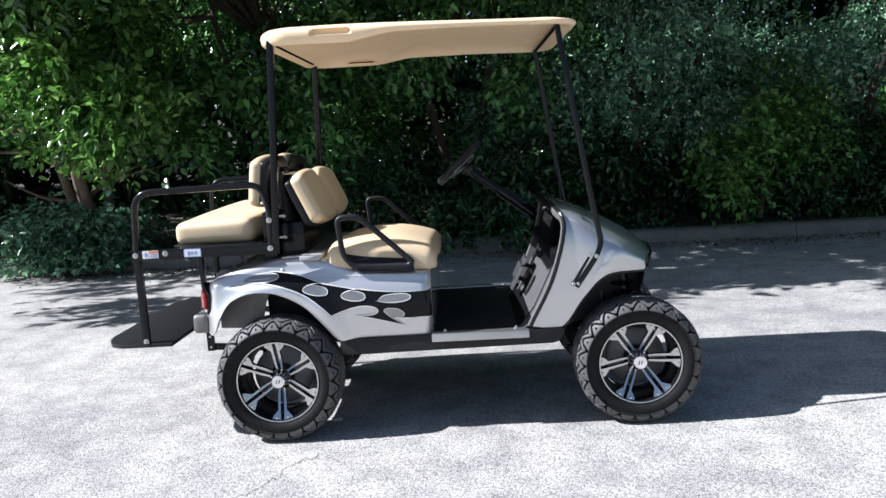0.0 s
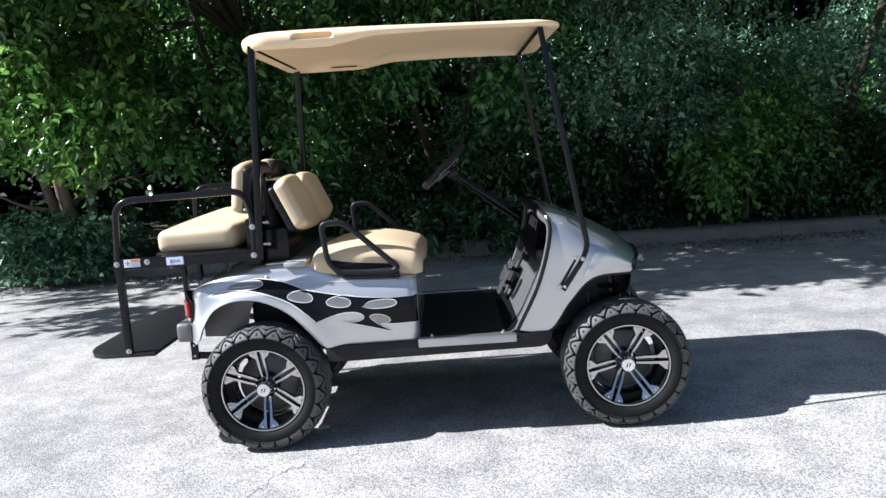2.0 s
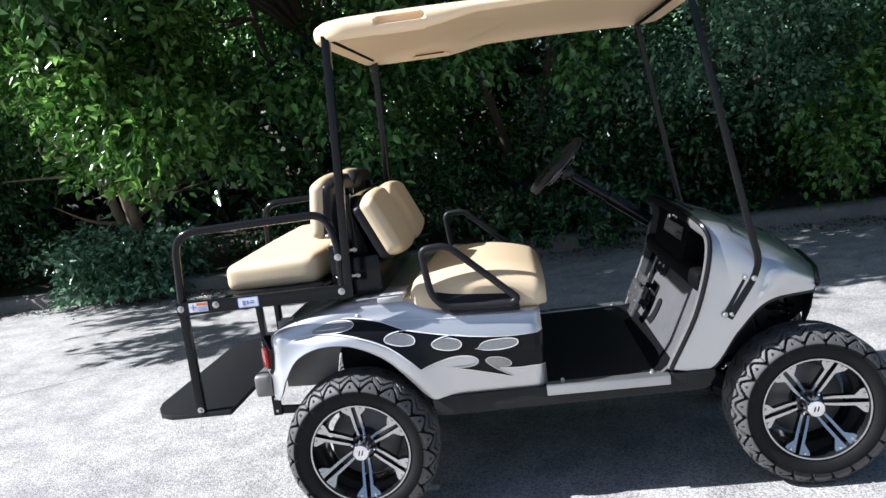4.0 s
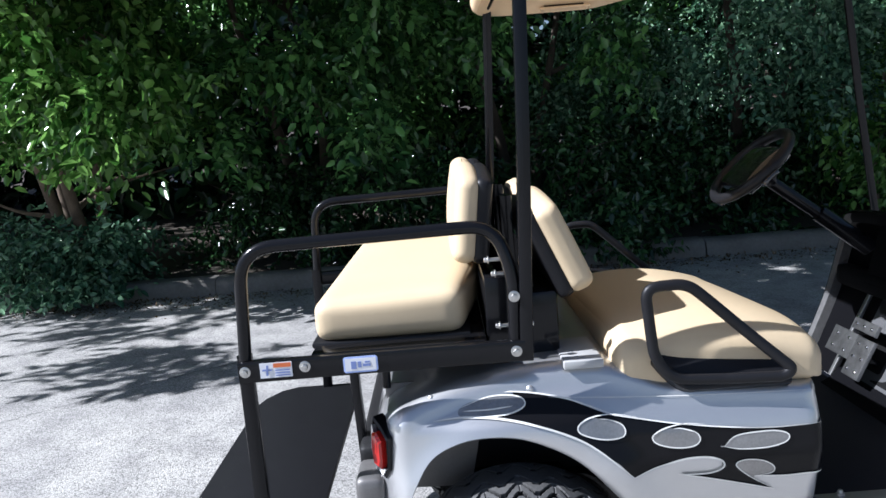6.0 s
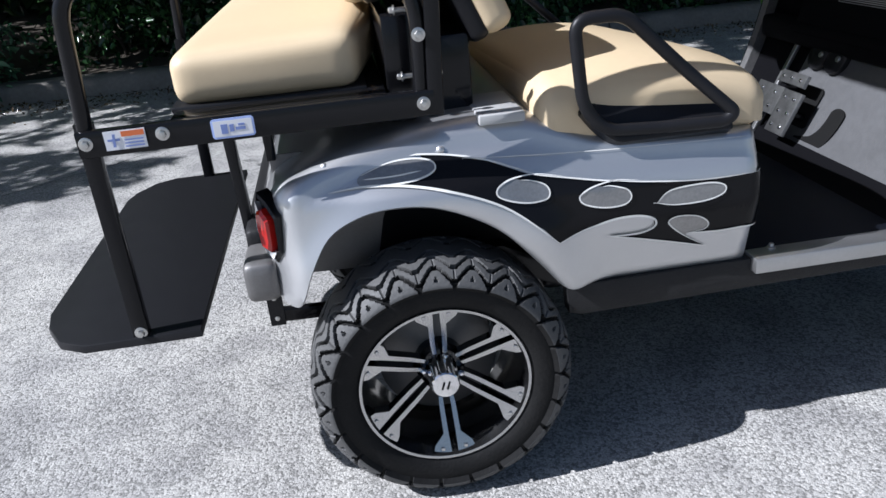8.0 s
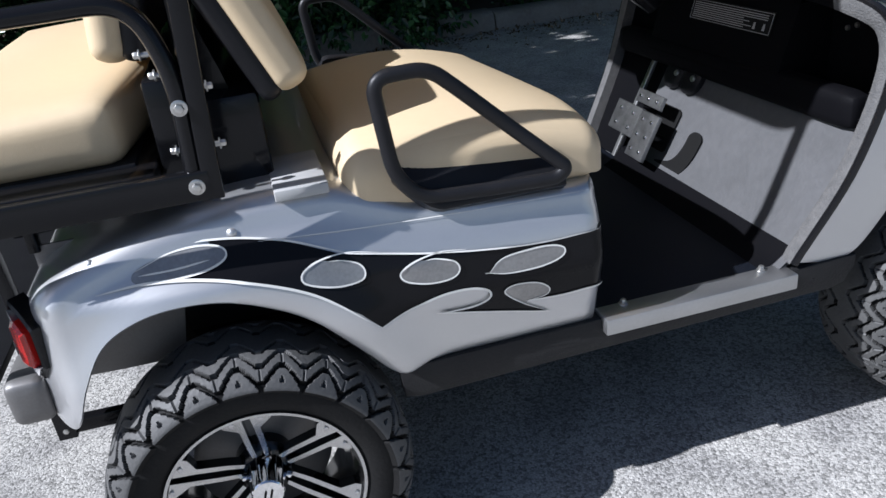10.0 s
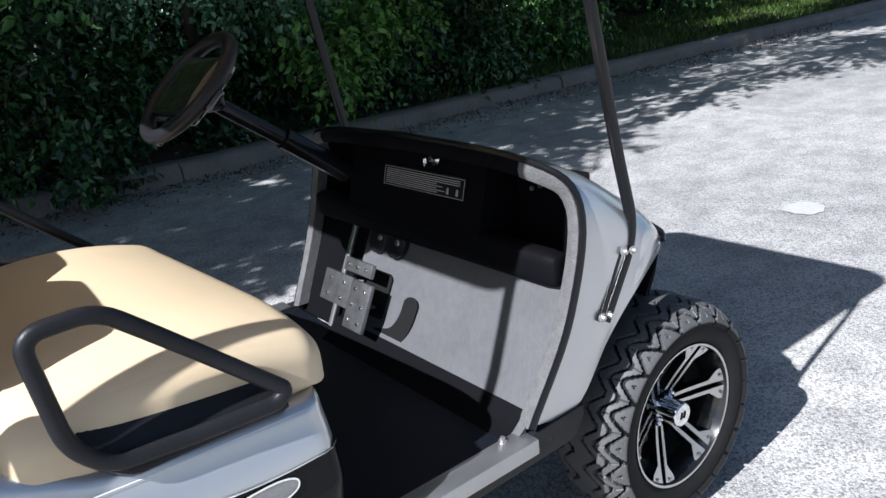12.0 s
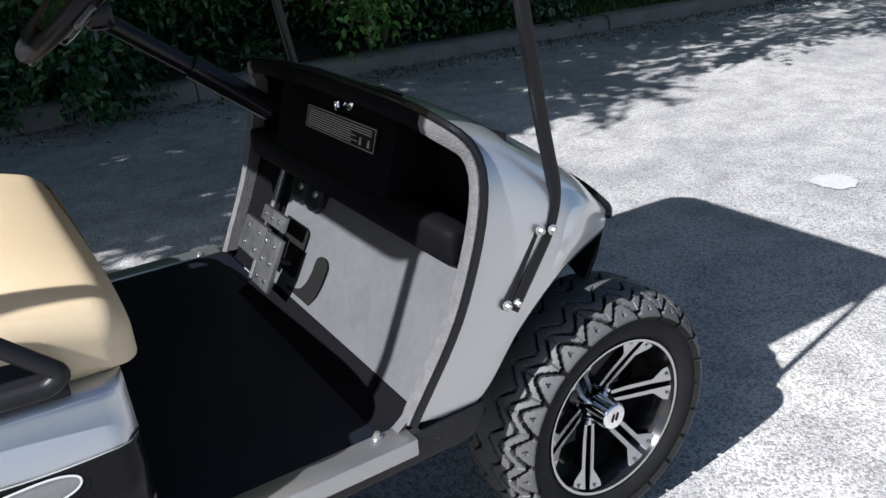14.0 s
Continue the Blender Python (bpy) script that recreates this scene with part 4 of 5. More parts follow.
# dark lining behind it
bm = bmesh.new()
grid(bm, [[(p[0] + 0.004, p[1] * 0.985, p[2] - 0.012) for p in line] for line in COWL])
mirrored(bm)
part("cowl_lining", bm, PLASTIC, cowl)
# edge trim: a speckled band that faces the seat, with black piping outside it
EDGE = [Vector(p) for p in COWL[:, 0]]
EDGE = EDGE + [Vector((p.x, -p.y, p.z)) for p in EDGE[-2::-1]]
mid = Vector((1.33, 0, 0.72))
bm = bmesh.new()
rows = []
for i, p in enumerate(EDGE):
    d = (EDGE[min(i + 1, len(EDGE) - 1)] - EDGE[max(i - 1, 0)]).normalized()
    inw = Vector((0.25, 0, 0)).cross(d)
    inw = inw - d * inw.dot(d)
    inw.normalize()
    if inw.dot(mid - p) < 0:
        inw = -inw
    rows.append([p + Vector((0.012, 0, 0)), p + Vector((-0.006, 0, 0)), p + inw * 0.016 + Vector((-0.010, 0, 0)), p + inw * 0.034 + Vector((-0.004, 0, 0)), p + inw * 0.036 + Vector((0.03, 0, 0))])
cut = next(i for i, p in enumerate(EDGE) if p.y > -0.47)
for lo, hi, mt, lb in ((0, cut + 1, TRIM_GREY, "speckled grey padded edge trim"), (cut, len(EDGE) - cut, DASH, ""), (len(EDGE) - cut - 1, len(EDGE), TRIM_GREY, "speckled grey padded edge trim")):
    bm = bmesh.new()
    grid(bm, rows[lo:hi])
    part("edge_trim", bm, mt, cowl, lb)
bm = bmesh.new()
sweep(bm, [p + Vector((0.004, 0, 0)) + (p - mid).normalized() * 0.004 for p in EDGE], ring(0.0085, 8))
part("edge_piping", bm, STEEL_BLACK, cowl, "black rubber piping")
# nose strip and bumper
bm = bmesh.new()
nose = [Vector(p) for p in COWL[6:, -1]]
nose = nose + [Vector((p.x, -p.y, p.z)) for p in nose[-2::-1]]
sweep(bm, [p + Vector((0.004, 0, -0.002)) for p in nose], ring(0.012, 8, 0.009))
part("nose_trim", bm, STEEL_BLACK, cowl, "black nose trim")
bm = bmesh.new()
face = [(p, Vector((p.x - 0.05, p.y * 0.97, p.z - 0.17))) for p in nose]
grid(bm, [[a, (a + b) / 2 + Vector((0.01, 0, 0)), b] for a, b in face])
part("front_bumper", bm, PLASTIC, cowl)

# -- dash, kick panel, pedals --
bm = bmesh.new()
# centre panel leaning forwards, pockets either side, a padded shelf below
lean = Vector((0.33, 0, 1)).normalized()
grid(bm, [[(1.333 + (z - 0.9) * 0.30, y, z) for z in (0.80, 0.9, 1.0, 1.035)] for y in np.linspace(-0.29, 0.34, 9)])
for y in (-0.29, 0.34):
    grid(bm, [[(1.333 + (z - 0.9) * 0.30, y, z), (1.45, y, z)] for z in (0.80, 0.9, 0.985)])
grid(bm, [[(1.45, y, z) for z in (0.76, 0.9, 0.985)] for y in np.linspace(-0.54, 0.54, 9)])
grid(bm, [[(1.32, y, 0.785), (1.45, y, 0.785)] for y in np.linspace(-0.57, 0.57, 9)])
cushion(bm, (1.334, 0, 0.797), (0.030, 0.56, 0.040), 0.022, 8)
dash = part("dashboard", bm, DASH, cart, "black plastic dashboard with open pockets")
bm = bmesh.new()
disc(bm, (1.345, -0.142, 0.994), (-1, 0, 0.3), 0.016, 0.008, 20)
disc(bm, (1.338, -0.142, 0.996), (-1, 0, 0.3), 0.008, 0.014, 14)
box(bm, (-0.012, -0.002, -0.010), (0, 0.002, 0.010), 0.001, pose(1.318, -0.133, 0.994, 0, 0, 25))
part("key_switch", bm, CHROME, dash, "chrome key switch with the key in it")
bm = bmesh.new()
PO, PU, PV = Vector((1.3345, 0.093, 0.905)), Vector((0, -1, 0)), Vector((0.287, 0, 0.958))
plate(bm, [(0, 0), (0.345, 0), (0.345, 0.056), (0, 0.056)], PO - Vector((0.004, 0, 0)), PU, PV, 0.002)
placard = part("placard", bm, LABEL_BLACK, dash, "black instruction placard with fine grey print")
bm = bmesh.new()
off = PO - Vector((0.0075, 0, 0))
for a0, a1, b0, b1 in ((0.003, 0.342, 0.003, 0.0045), (0.003, 0.342, 0.0515, 0.053), (0.003, 0.0045, 0.003, 0.053), (0.3405, 0.342, 0.003, 0.053)):
    plate(bm, [(a0, b0), (a1, b0), (a1, b1), (a0, b1)], off, PU, PV, -0.0006)
rr = random.Random(8)
for k in range(8):
    b = 0.0085 + k * 0.0052
    end = 0.25 + rr.uniform(-0.02, 0.02) if k < 5 else 0.325
    plate(bm, [(0.012, b), (end, b), (end, b + 0.0022), (0.012, b + 0.0022)], off, PU, PV, -0.0006)
for a in (0.275, 0.312):
    plate(bm, [(a, 0.01), (a + 0.01, 0.01), (a + 0.008, 0.026), (a + 0.002, 0.026)], off, PU, PV, -0.0006)
part("placard_print", bm, PRINT, dash)
bm = bmesh.new()
for y, z in ((-0.345, 0.925), (-0.375, 0.935)):
    disc(bm, (1.45, y, z), (-1, 0, 0), 0.006, 0.006, 10)
part("screw", bm, BOLT, dash)

# kick panel: a bent grey sheet, with rounded slots cut for the pedals
KX = lambda z: 1.192 + (z - 0.484) * 0.50
bm = bmesh.new()
Z = [0.466, 0.48, 0.5, 0.55, 0.62, 0.70, 0.75, 0.795]
rows = [[(KX(z) - 0.05 * math.exp(-((z - 0.466) / 0.025)), y, z) for z in Z] for y in np.linspace(-0.572, 0.262, 12)]
grid(bm, rows)
grid(bm, [[(x + 0.01, y, z) for x, y, z in row] for row in rows], flip=True)
kick = part("kick_panel", bm, KICK, cart, "scuffed grey metal kick panel sloping up to the dash")


# the mat's edge turned up against the panel
bm = bmesh.new()
grid(bm, [[(KX(z) - 0.05 * math.exp(-((z - 0.466) / 0.025)) - 0.005, y, z) for z in (0.466, 0.475, 0.485, 0.5, 0.515)] + [(KX(0.515) + 0.002, y, 0.517)] for y in np.linspace(-0.55, 0.26, 12)])
part("mat_lip", bm, DASH, floor_board)

# bright folded edge at the panel's far side, and black trim from there to the cowl
bm = bmesh.new()
sweep(bm, [(KX(z) - 0.006, 0.265, z) for z in (0.48, 0.6, 0.79)], square(0.006, 0.009, 0.002), up=(0, 1, 0))
part("panel_edge", bm, ALUMINIUM, kick, "bright folded metal edge")
bm = bmesh.new()
grid(bm, [[(KX(z) + 0.02, y, z) for z in (0.466, 0.6, 0.795)] for y in np.linspace(0.272, 0.572, 5)])
part("side_trim", bm, DASH, kick, "black plastic side trim")


def slot(outline, name):
    """A dark opening drawn on the panel's face as across and up, its rim sunk a little."""
    bm = bmesh.new()
    plate(bm, outline, (KX(0.484) - 0.004, 0, 0.484), (0, -1, 0), (0.447, 0, 0.894), 0.003)
    part(name, bm, LABEL_BLACK, kick)


# a J-shaped slot for the pedal arm
mid_line = smooth_line([(0.078, 0.145), (0.073, 0.105), (0.055, 0.065), (0.02, 0.035), (-0.05, 0.018)], 6)
left, right = [], []
for i, (a, b) in enumerate(mid_line):
    d = Vector(mid_line[min(i + 1, len(mid_line) - 1)]) - Vector(mid_line[max(i - 1, 0)])
    d.normalize()
    left.append((a - d.y * 0.031, b + d.x * 0.031))
    right.append((a + d.y * 0.031, b - d.x * 0.031))
cap = [(mid_line[0][0] + 0.031 * math.cos(a), mid_line[0][1] + 0.022 * math.sin(a)) for a in np.linspace(0.25, math.pi - 0.25, 8)]
slot(cap + (left if left[0][0] < right[0][0] else right) + (right if left[0][0] < right[0][0] else left)[::-1], "pedal_slot")
slot([(-0.15, 0.075), (-0.04, 0.075), (-0.03, 0.082), (-0.026, 0.19), (-0.034, 0.2), (-0.15, 0.2)], "pedal_opening")
UPW, NRM = Vector((0.447, 0, 0.894)), Vector((-0.894, 0, 0.447))


def pedal(y0, y1, z0, z1, out, rows, cols, name):
    bm = bmesh.new()
    zb = z0 - NRM.z * out
    O = Vector((KX(zb), y1, zb)) + NRM * out
    h = (z1 - z0) / 0.894
    plate(bm, [(0, 0), (y1 - y0, 0), (y1 - y0, h), (0, h)], O, (0, -1, 0), UPW, 0.012, bevel=0.003)
    p = part(name, bm, PEDAL, cart, "bare metal pedal pad with raised studs")
    for i in range(rows):
        for j in range(cols):
            bm = bmesh.new()
            c = O + Vector((0, -1, 0)) * ((y1 - y0) * (j + 0.5) / cols) + UPW * (h * (i + 0.5) / rows)
            s = Vector((0, -1, 0)).cross(UPW).normalized()
            disc(bm, c + s * 0.012, s, 0.0055, 0.004, 10, 0, 0.001)
            part("stud", bm, CHROME, p)
    return p


pedal(0.035, 0.170, 0.672, 0.706, 0.062, 1, 3, "brake_pedal")
pedal(0.112, 0.258, 0.580, 0.660, 0.062, 2, 2, "brake_pedal")
pedal(0.012, 0.106, 0.541, 0.660, 0.066, 3, 2, "accelerator_pedal")
bm = bmesh.new()
tube(bm, [(1.185, 0.06, 0.60), (1.24, 0.06, 0.575)], 0.012)
part("pedal_arm", bm, STEEL_BLACK, cart)
bm = bmesh.new()
tube(bm, [(1.215, 0.15, 0.66), (1.29, 0.15, 0.63)], 0.012)
part("pedal_arm", bm, STEEL_BLACK, cart)
bm = bmesh.new()
for y in (0.126, 0.04):
    disc(bm, (KX(0.745) - 0.002, y, 0.745), (-0.89, 0, 0.45), 0.045, 0.02, 24)
part("steering_boot", bm, PLASTIC, cart)
for y in (0.126, 0.04):
    bm = bmesh.new()
    disc(bm, (KX(0.745) - 0.02, y, 0.754), (-0.89, 0, 0.45), 0.009, 0.006, 10)
    part("bolt", bm, BOLT, cart)

# -- steering --
bm = bmesh.new()
SC = Vector((0.892, 0.205, 1.238))
DOWN = (Vector((1.30, 0.215, 0.925)) - SC).normalized()
FACE = Vector((-0.669, 0, 0.743))
SU, SV = Vector((0.743, 0, 0.669)), Vector((0, 1, 0))
sweep(bm, [SC + (SU * math.cos(a) + SV * math.sin(a)) * 0.147 for a in np.linspace(0, 2 * math.pi, 49)[:-1]], ring(0.0175, 12), closed=True, up=FACE)
steer = part("steering_wheel", bm, PLASTIC, cart, "black steering wheel with a glossy centre pad")
bm = bmesh.new()
M = Matrix.Translation(SC - FACE * 0.012) @ Matrix((( SU.x, SV.x, FACE.x, 0), (SU.y, SV.y, FACE.y, 0), (SU.z, SV.z, FACE.z, 0), (0, 0, 0, 1)))
cushion(bm, None, (0.09, 0.118, 0.022), 0.016, 8, (0, 0, 0.012), M)
for sg in (-1, 1):
    cushion(bm, None, (0.03, 0.05, 0.009), 0.007, 6, (0, 0, 0), M @ Matrix.Translation((-0.02, sg * 0.12, -0.004)))
cushion(bm, None, (0.045, 0.022, 0.009), 0.007, 6, (0, 0, 0), M @ Matrix.Translation((-0.115, 0, -0.004)))
part("steering_pad", bm, PAD_GLOSS, steer, "glossy black centre pad")
bm = bmesh.new()
tube(bm, [SC - FACE * 0.01, SC - FACE * 0.03 + DOWN * 0.03, SC + DOWN * 0.5], 0.021, 0.02)
tube(bm, [SC + DOWN * 0.28, SC + DOWN * 0.5], 0.03, 0.02)
cushion(bm, SC + DOWN * 0.05 - FACE * 0.01, (0.03, 0.03, 0.03), 0.015, 6)
part("steering_column", bm, STEEL_BLACK, cart)

# -- front seat, its backrest and hip restraints --
bm = bmesh.new()


def seat_shape(q):
    # falls away to the rear, nose rolled down at the front
    q = q.copy()
    t = (q[0] + 0.25) / 0.5
    if q[2] > -0.02:
        q[2] += -0.02 + 0.035 * math.sin(math.pi * min(1, max(0, t * 0.8 + 0.1)))
        q[2] -= 0.03 * max(0.0, t) ** 3
    # sat down towards the passenger's end, both ends droop over the sill
    if q[2] > -0.02:
        q[2] -= 0.030 * min(1.0, max(0.0, (q[1] + 0.30) / 0.6))
    q[2] -= 0.028 * max(0.0, (abs(q[1]) - 0.33) / 0.18) ** 2
    return q


cushion(bm, (0.510, -0.050, 0.852), (0.256, 0.498, 0.070), 0.045, 40, (0.006, 0.004, 0.014), shape=seat_shape)
seat = part("front_seat", bm, VINYL, cart, "tan vinyl bench seat cushion", 60)
bm = bmesh.new()
loop_ = filleted([(0.262, -0.50, 0.80), (0.765, -0.50, 0.80), (0.765, 0.50, 0.80), (0.262, 0.50, 0.80), (0.262, -0.50, 0.80)], 0.06)
sweep(bm, loop_, square(0.006, 0.014))
part("seat_base", bm, PLASTIC, seat)

def backrest(name, centre, tilt, half, label, facing):
    """Two padded lobes on a moulded black back; the pad faces along facing * x."""
    M = Matrix.Translation(centre) @ pose(0, 0, 0, 0, tilt, 0)

    def notch(q):
        q = q.copy()
        v = math.exp(-(q[1] / 0.055) ** 2)
        if q[2] > 0:
            q[2] -= 0.055 * v * q[2] / half[2]
        else:
            q[2] += 0.03 * v * -q[2] / half[2]
        q[0] -= facing * 0.02 * v * (q[0] * facing > 0)
        # outer ends rounded off
        q[2] *= 1 - 0.22 * (abs(q[1]) / half[1]) ** 4
        return q

    bm = bmesh.new()
    cushion(bm, None, half, 0.029, 30, (0.012, 0, 0), M @ Matrix.Translation((facing * 0.012, 0, 0)), shape=notch)
    ob = part(name, bm, VINYL, cart, label, 60)
    bm = bmesh.new()
    cushion(bm, None, (0.022, half[1] * 0.985, half[2] * 0.985), 0.02, 30, (0, 0, 0), M @ Matrix.Translation((-facing * (half[0] * 0.9), 0, 0)), shape=notch)
    part("back_shell", bm, PLASTIC, ob, "black moulded back shell", 60)
    return ob


backrest("front_backrest", (0.150, 0.0, 1.120), -24, (0.034, 0.455, 0.145), "tan vinyl front backrest with two padded lobes", 1)
backrest("rear_backrest", (-0.062, 0.0, 1.212), 7, (0.030, 0.46, 0.132), "tan vinyl rear-facing backrest with two padded lobes", -1)

for sg in (-1, 1):
    bm = bmesh.new()
    y = sg * 0.576
    loop_ = filleted([(0.50, y + sg * 0.01, 0.806), (0.385, y + sg * 0.006, 0.812), (0.340, y + sg * 0.006, 0.865), (0.333, y + sg * 0.006, 0.93), (0.322, y + sg * 0.010, 1.040), (0.42, y + sg * 0.010, 1.043), (0.468, y + sg * 0.008, 1.0), (0.558, y + sg * 0.004, 0.915), (0.660, y + sg * 0.022, 0.822), (0.640, y + sg * 0.020, 0.805), (0.50, y + sg * 0.01, 0.806)], 0.034)
    sweep(bm, loop_, ring(0.0135, 12, 0.012), up=(0, 1, 0))
    arm = part("hip_restraint", bm, PLASTIC, cart, "black plastic hip restraint beside the seat")
    # a pan that slopes up from the lower tube to the cushion
    bm = bmesh.new()
    rows = []
    for x in np.linspace(0.338, 0.662, 28):
        s = (x - 0.338) / 0.324
        e = math.sqrt(max(0.0, 1 - abs(2 * s - 1) ** 14))
        top = 0.850 + 0.040 * e - 0.040 * s
        # its rear lower corner is cut off in a wide curve
        cut = 0.075 * max(0.0, 1 - s / 0.26) ** 1.6
        rows.append([(x, sg * q, z) for q, z in ((0.586, 0.792 + cut), (0.586, 0.784 + cut), (0.562, 0.768 + cut), (0.53, 0.768 + cut), (0.515, top - 0.01), (0.525, top), (0.545, top - 0.014 * e), (0.576, 0.806 + 0.6 * cut))])
    grid(bm, rows, closed_v=True)
    for row in (rows[0], rows[-1]):
        bm.faces.new([bm.verts.new(p) for p in row])
    part("base", bm, PLASTIC, arm)

# -- rear seat kit --
bm = bmesh.new()


def rear_shape(q):
    q = q.copy()
    if q[2] > 0:
        q[2] += 0.012 * (q[0] + 0.2) / 0.4
    # the far end is higher and set in a little
    s = (q[1] + 0.49) / 0.98
    if q[2] > 0:
        q[2] += 0.035 * s
    if q[0] < 0:
        q[0] *= 1 - 0.30 * s
    # the corners by the backrest are cut back
    if q[0] > 0:
        q[0] += 0.058 * min(1.0, max(0.0, (0.47 - abs(q[1])) / 0.35)) * q[0] / 0.19
    return q


cushion(bm, (-0.284, 0, 0.992), (0.187, 0.49, 0.052), 0.034, 16, (0.004, 0.006, 0.014), shape=rear_shape)
rs = part("rear_seat", bm, VINYL, cart, "tan vinyl rear-facing seat cushion", 60)
bm = bmesh.new()
box(bm, (-0.478, -0.49, 0.930), (-0.085, 0.49, 0.944), 0.005)
part("seat_base", bm, PLASTIC, rs)
for sg in (-1, 1):
    bm = bmesh.new()
    sweep(bm, [(-0.635, sg * 0.587, 0.914), (0.035, sg * 0.60, 0.920)], square(0.013, 0.025), up=(0, 0, 1))
    bar = part("side_bar", bm, STEEL_BLACK, cart, "black steel side bar of the rear seat")
    bm = bmesh.new()
    sweep(bm, filleted([(-0.622, sg * 0.575, 0.93), (-0.608, sg * 0.57, 1.203), (-0.02, sg * 0.575, 1.213), (0.02, sg * 0.588, 1.10), (0.012, sg * 0.592, 0.90)], 0.085, 8), ring(0.0155, 12), up=(0, 1, 0))
    rail = part("grab_rail", bm, STEEL_BLACK, cart, "black steel grab rail round the rear seat")
    bm = bmesh.new()
    sweep(bm, [(-0.624, sg * 0.565, 0.485), (-0.624, sg * 0.568, 0.95)], square(0.017, 0.013), up=(0, 1, 0))
    part("footrest_post", bm, STEEL_BLACK, cart)
    for x, z, yy in ((-0.619, 0.917, 0.600), (-0.478, 0.921, 0.603), (0.014, 0.921, 0.613), (0.017, 1.049, 0.606), (-0.622, 0.503, 0.579)):
        bm = bmesh.new()
        hex_bolt(bm, (x, sg * yy, z), (0, sg, 0), 0.0105)
        part("bolt", bm, BOLT, bar if z < 1 and z > 0.6 else rail)
    for x, z in ((-0.012, 0.955), (-0.015, 1.085), (0.058, 0.955), (0.058, 1.055), (-0.03, 1.12)):
        bm = bmesh.new()
        hex_bolt(bm, (x, sg * 0.50, z), (-1 if x < 0 else 1, 0, 0), 0.008)
        tube(bm, [(x, sg * 0.50, z), (x + (0.03 if x < 0 else -0.03), sg * 0.5, z)], 0.005)
        part("bolt", bm, BOLT, rail)
# printed labels on the near bar
bm = bmesh.new()
plate(bm, [(0, 0), (0.075, 0), (0.075, 0.036), (0, 0.036)], (-0.582, -0.6090, 0.902), (1, 0, 0), (0, 0, 1), 0.0012)
lab = part("warning_label", bm, LABEL_WHITE, cart, "white warning label with an orange band and plain bars")
bm = bmesh.new()
plate(bm, [(0.032, 0.024), (0.073, 0.024), (0.073, 0.034), (0.032, 0.034)], (-0.582, -0.6108, 0.902), (1, 0, 0), (0, 0, 1), 0.0006)
part("band", bm, LABEL_ORANGE, lab)
bm = bmesh.new()
for k in range(3):
    plate(bm, [(0.036, 0.004 + k * 0.006), (0.07, 0.004 + k * 0.006), (0.07, 0.0065 + k * 0.006), (0.036, 0.0065 + k * 0.006)], (-0.582, -0.6108, 0.902), (1, 0, 0), (0, 0, 1), 0.0006)
plate(bm, [(0.006, 0.017), (0.028, 0.017), (0.028, 0.021), (0.006, 0.021)], (-0.582, -0.6108, 0.902), (1, 0, 0), (0, 0, 1), 0.0006)
plate(bm, [(0.014, 0.006), (0.019, 0.006), (0.021, 0.03), (0.016, 0.03)], (-0.582, -0.6112, 0.902), (1, 0, 0), (0, 0, 1), 0.0006)
part("bars", bm, LABEL_INK, lab)
bm = bmesh.new()
plate(bm, [(0.004, 0), (0.076, 0), (0.08, 0.004), (0.08, 0.034), (0.076, 0.038), (0.004, 0.038), (0, 0.034), (0, 0.004)], (-0.388, -0.6090, 0.899), (1, 0, 0), (0, 0, 1), 0.0012)
lab2 = part("maker_label", bm, LABEL_BLUE, cart, "pale blue maker's label with a plain dark mark")
bm = bmesh.new()
plate(bm, [(0.004, 0.004), (0.076, 0.004), (0.076, 0.034), (0.004, 0.034)], (-0.388, -0.6104, 0.899), (1, 0, 0), (0, 0, 1), 0.0006)
part("field", bm, LABEL_WHITE, lab2)
bm = bmesh.new()
for a, b, w, h in ((0.018, 0.009, 0.012, 0.018), (0.034, 0.012, 0.008, 0.014), (0.045, 0.014, 0.018, 0.006), (0.05, 0.022, 0.012, 0.004)):
    plate(bm, [(a, b), (a + w, b), (a + w, b + h), (a, b + h)], (-0.388, -0.6110, 0.899), (1, 0, 0), (0, 0, 1), 0.0006)
part("mark", bm, LABEL_INK, lab2)

# footrest: a plate with clipped corners, raised treads and brackets
bm = bmesh.new()
FOOT = [(-0.50, -0.585), (-0.74, -0.585), (-0.80, -0.55), (-0.845, -0.47), (-0.862, -0.40), (-0.862, 0.40), (-0.845, 0.47), (-0.80, 0.55), (-0.74, 0.585), (-0.50, 0.585)]
plate(bm, FOOT[::-1], (0, 0, 0.476), (1, 0, 0), (0, 1, 0), 0.018, bevel=0.004)
foot = part("footrest", bm, PLASTIC, cart, "black steel folding footrest")
for sg in (-1, 1):
    for ln, w in (([(-0.40, sg * 0.36, 0.90), (-0.39, sg * 0.36, 0.60)], 0.012), ([(-0.31, sg * 0.40, 0.90), (-0.31, sg * 0.40, 0.79)], 0.010)):
        bm = bmesh.new()
        sweep(bm, ln, square(w, w + 0.004), up=(0, 1, 0))
        part("footrest_bracket", bm, STEEL_BLACK, cart)
# black panels and brackets between the seats
bm = bmesh.new()
box(bm, (-0.045, -0.49, 0.86), (0.012, 0.49, 1.075), 0.006)
box(bm, (-0.47, -0.56, 0.905), (-0.05, 0.56, 0.938), 0.006)
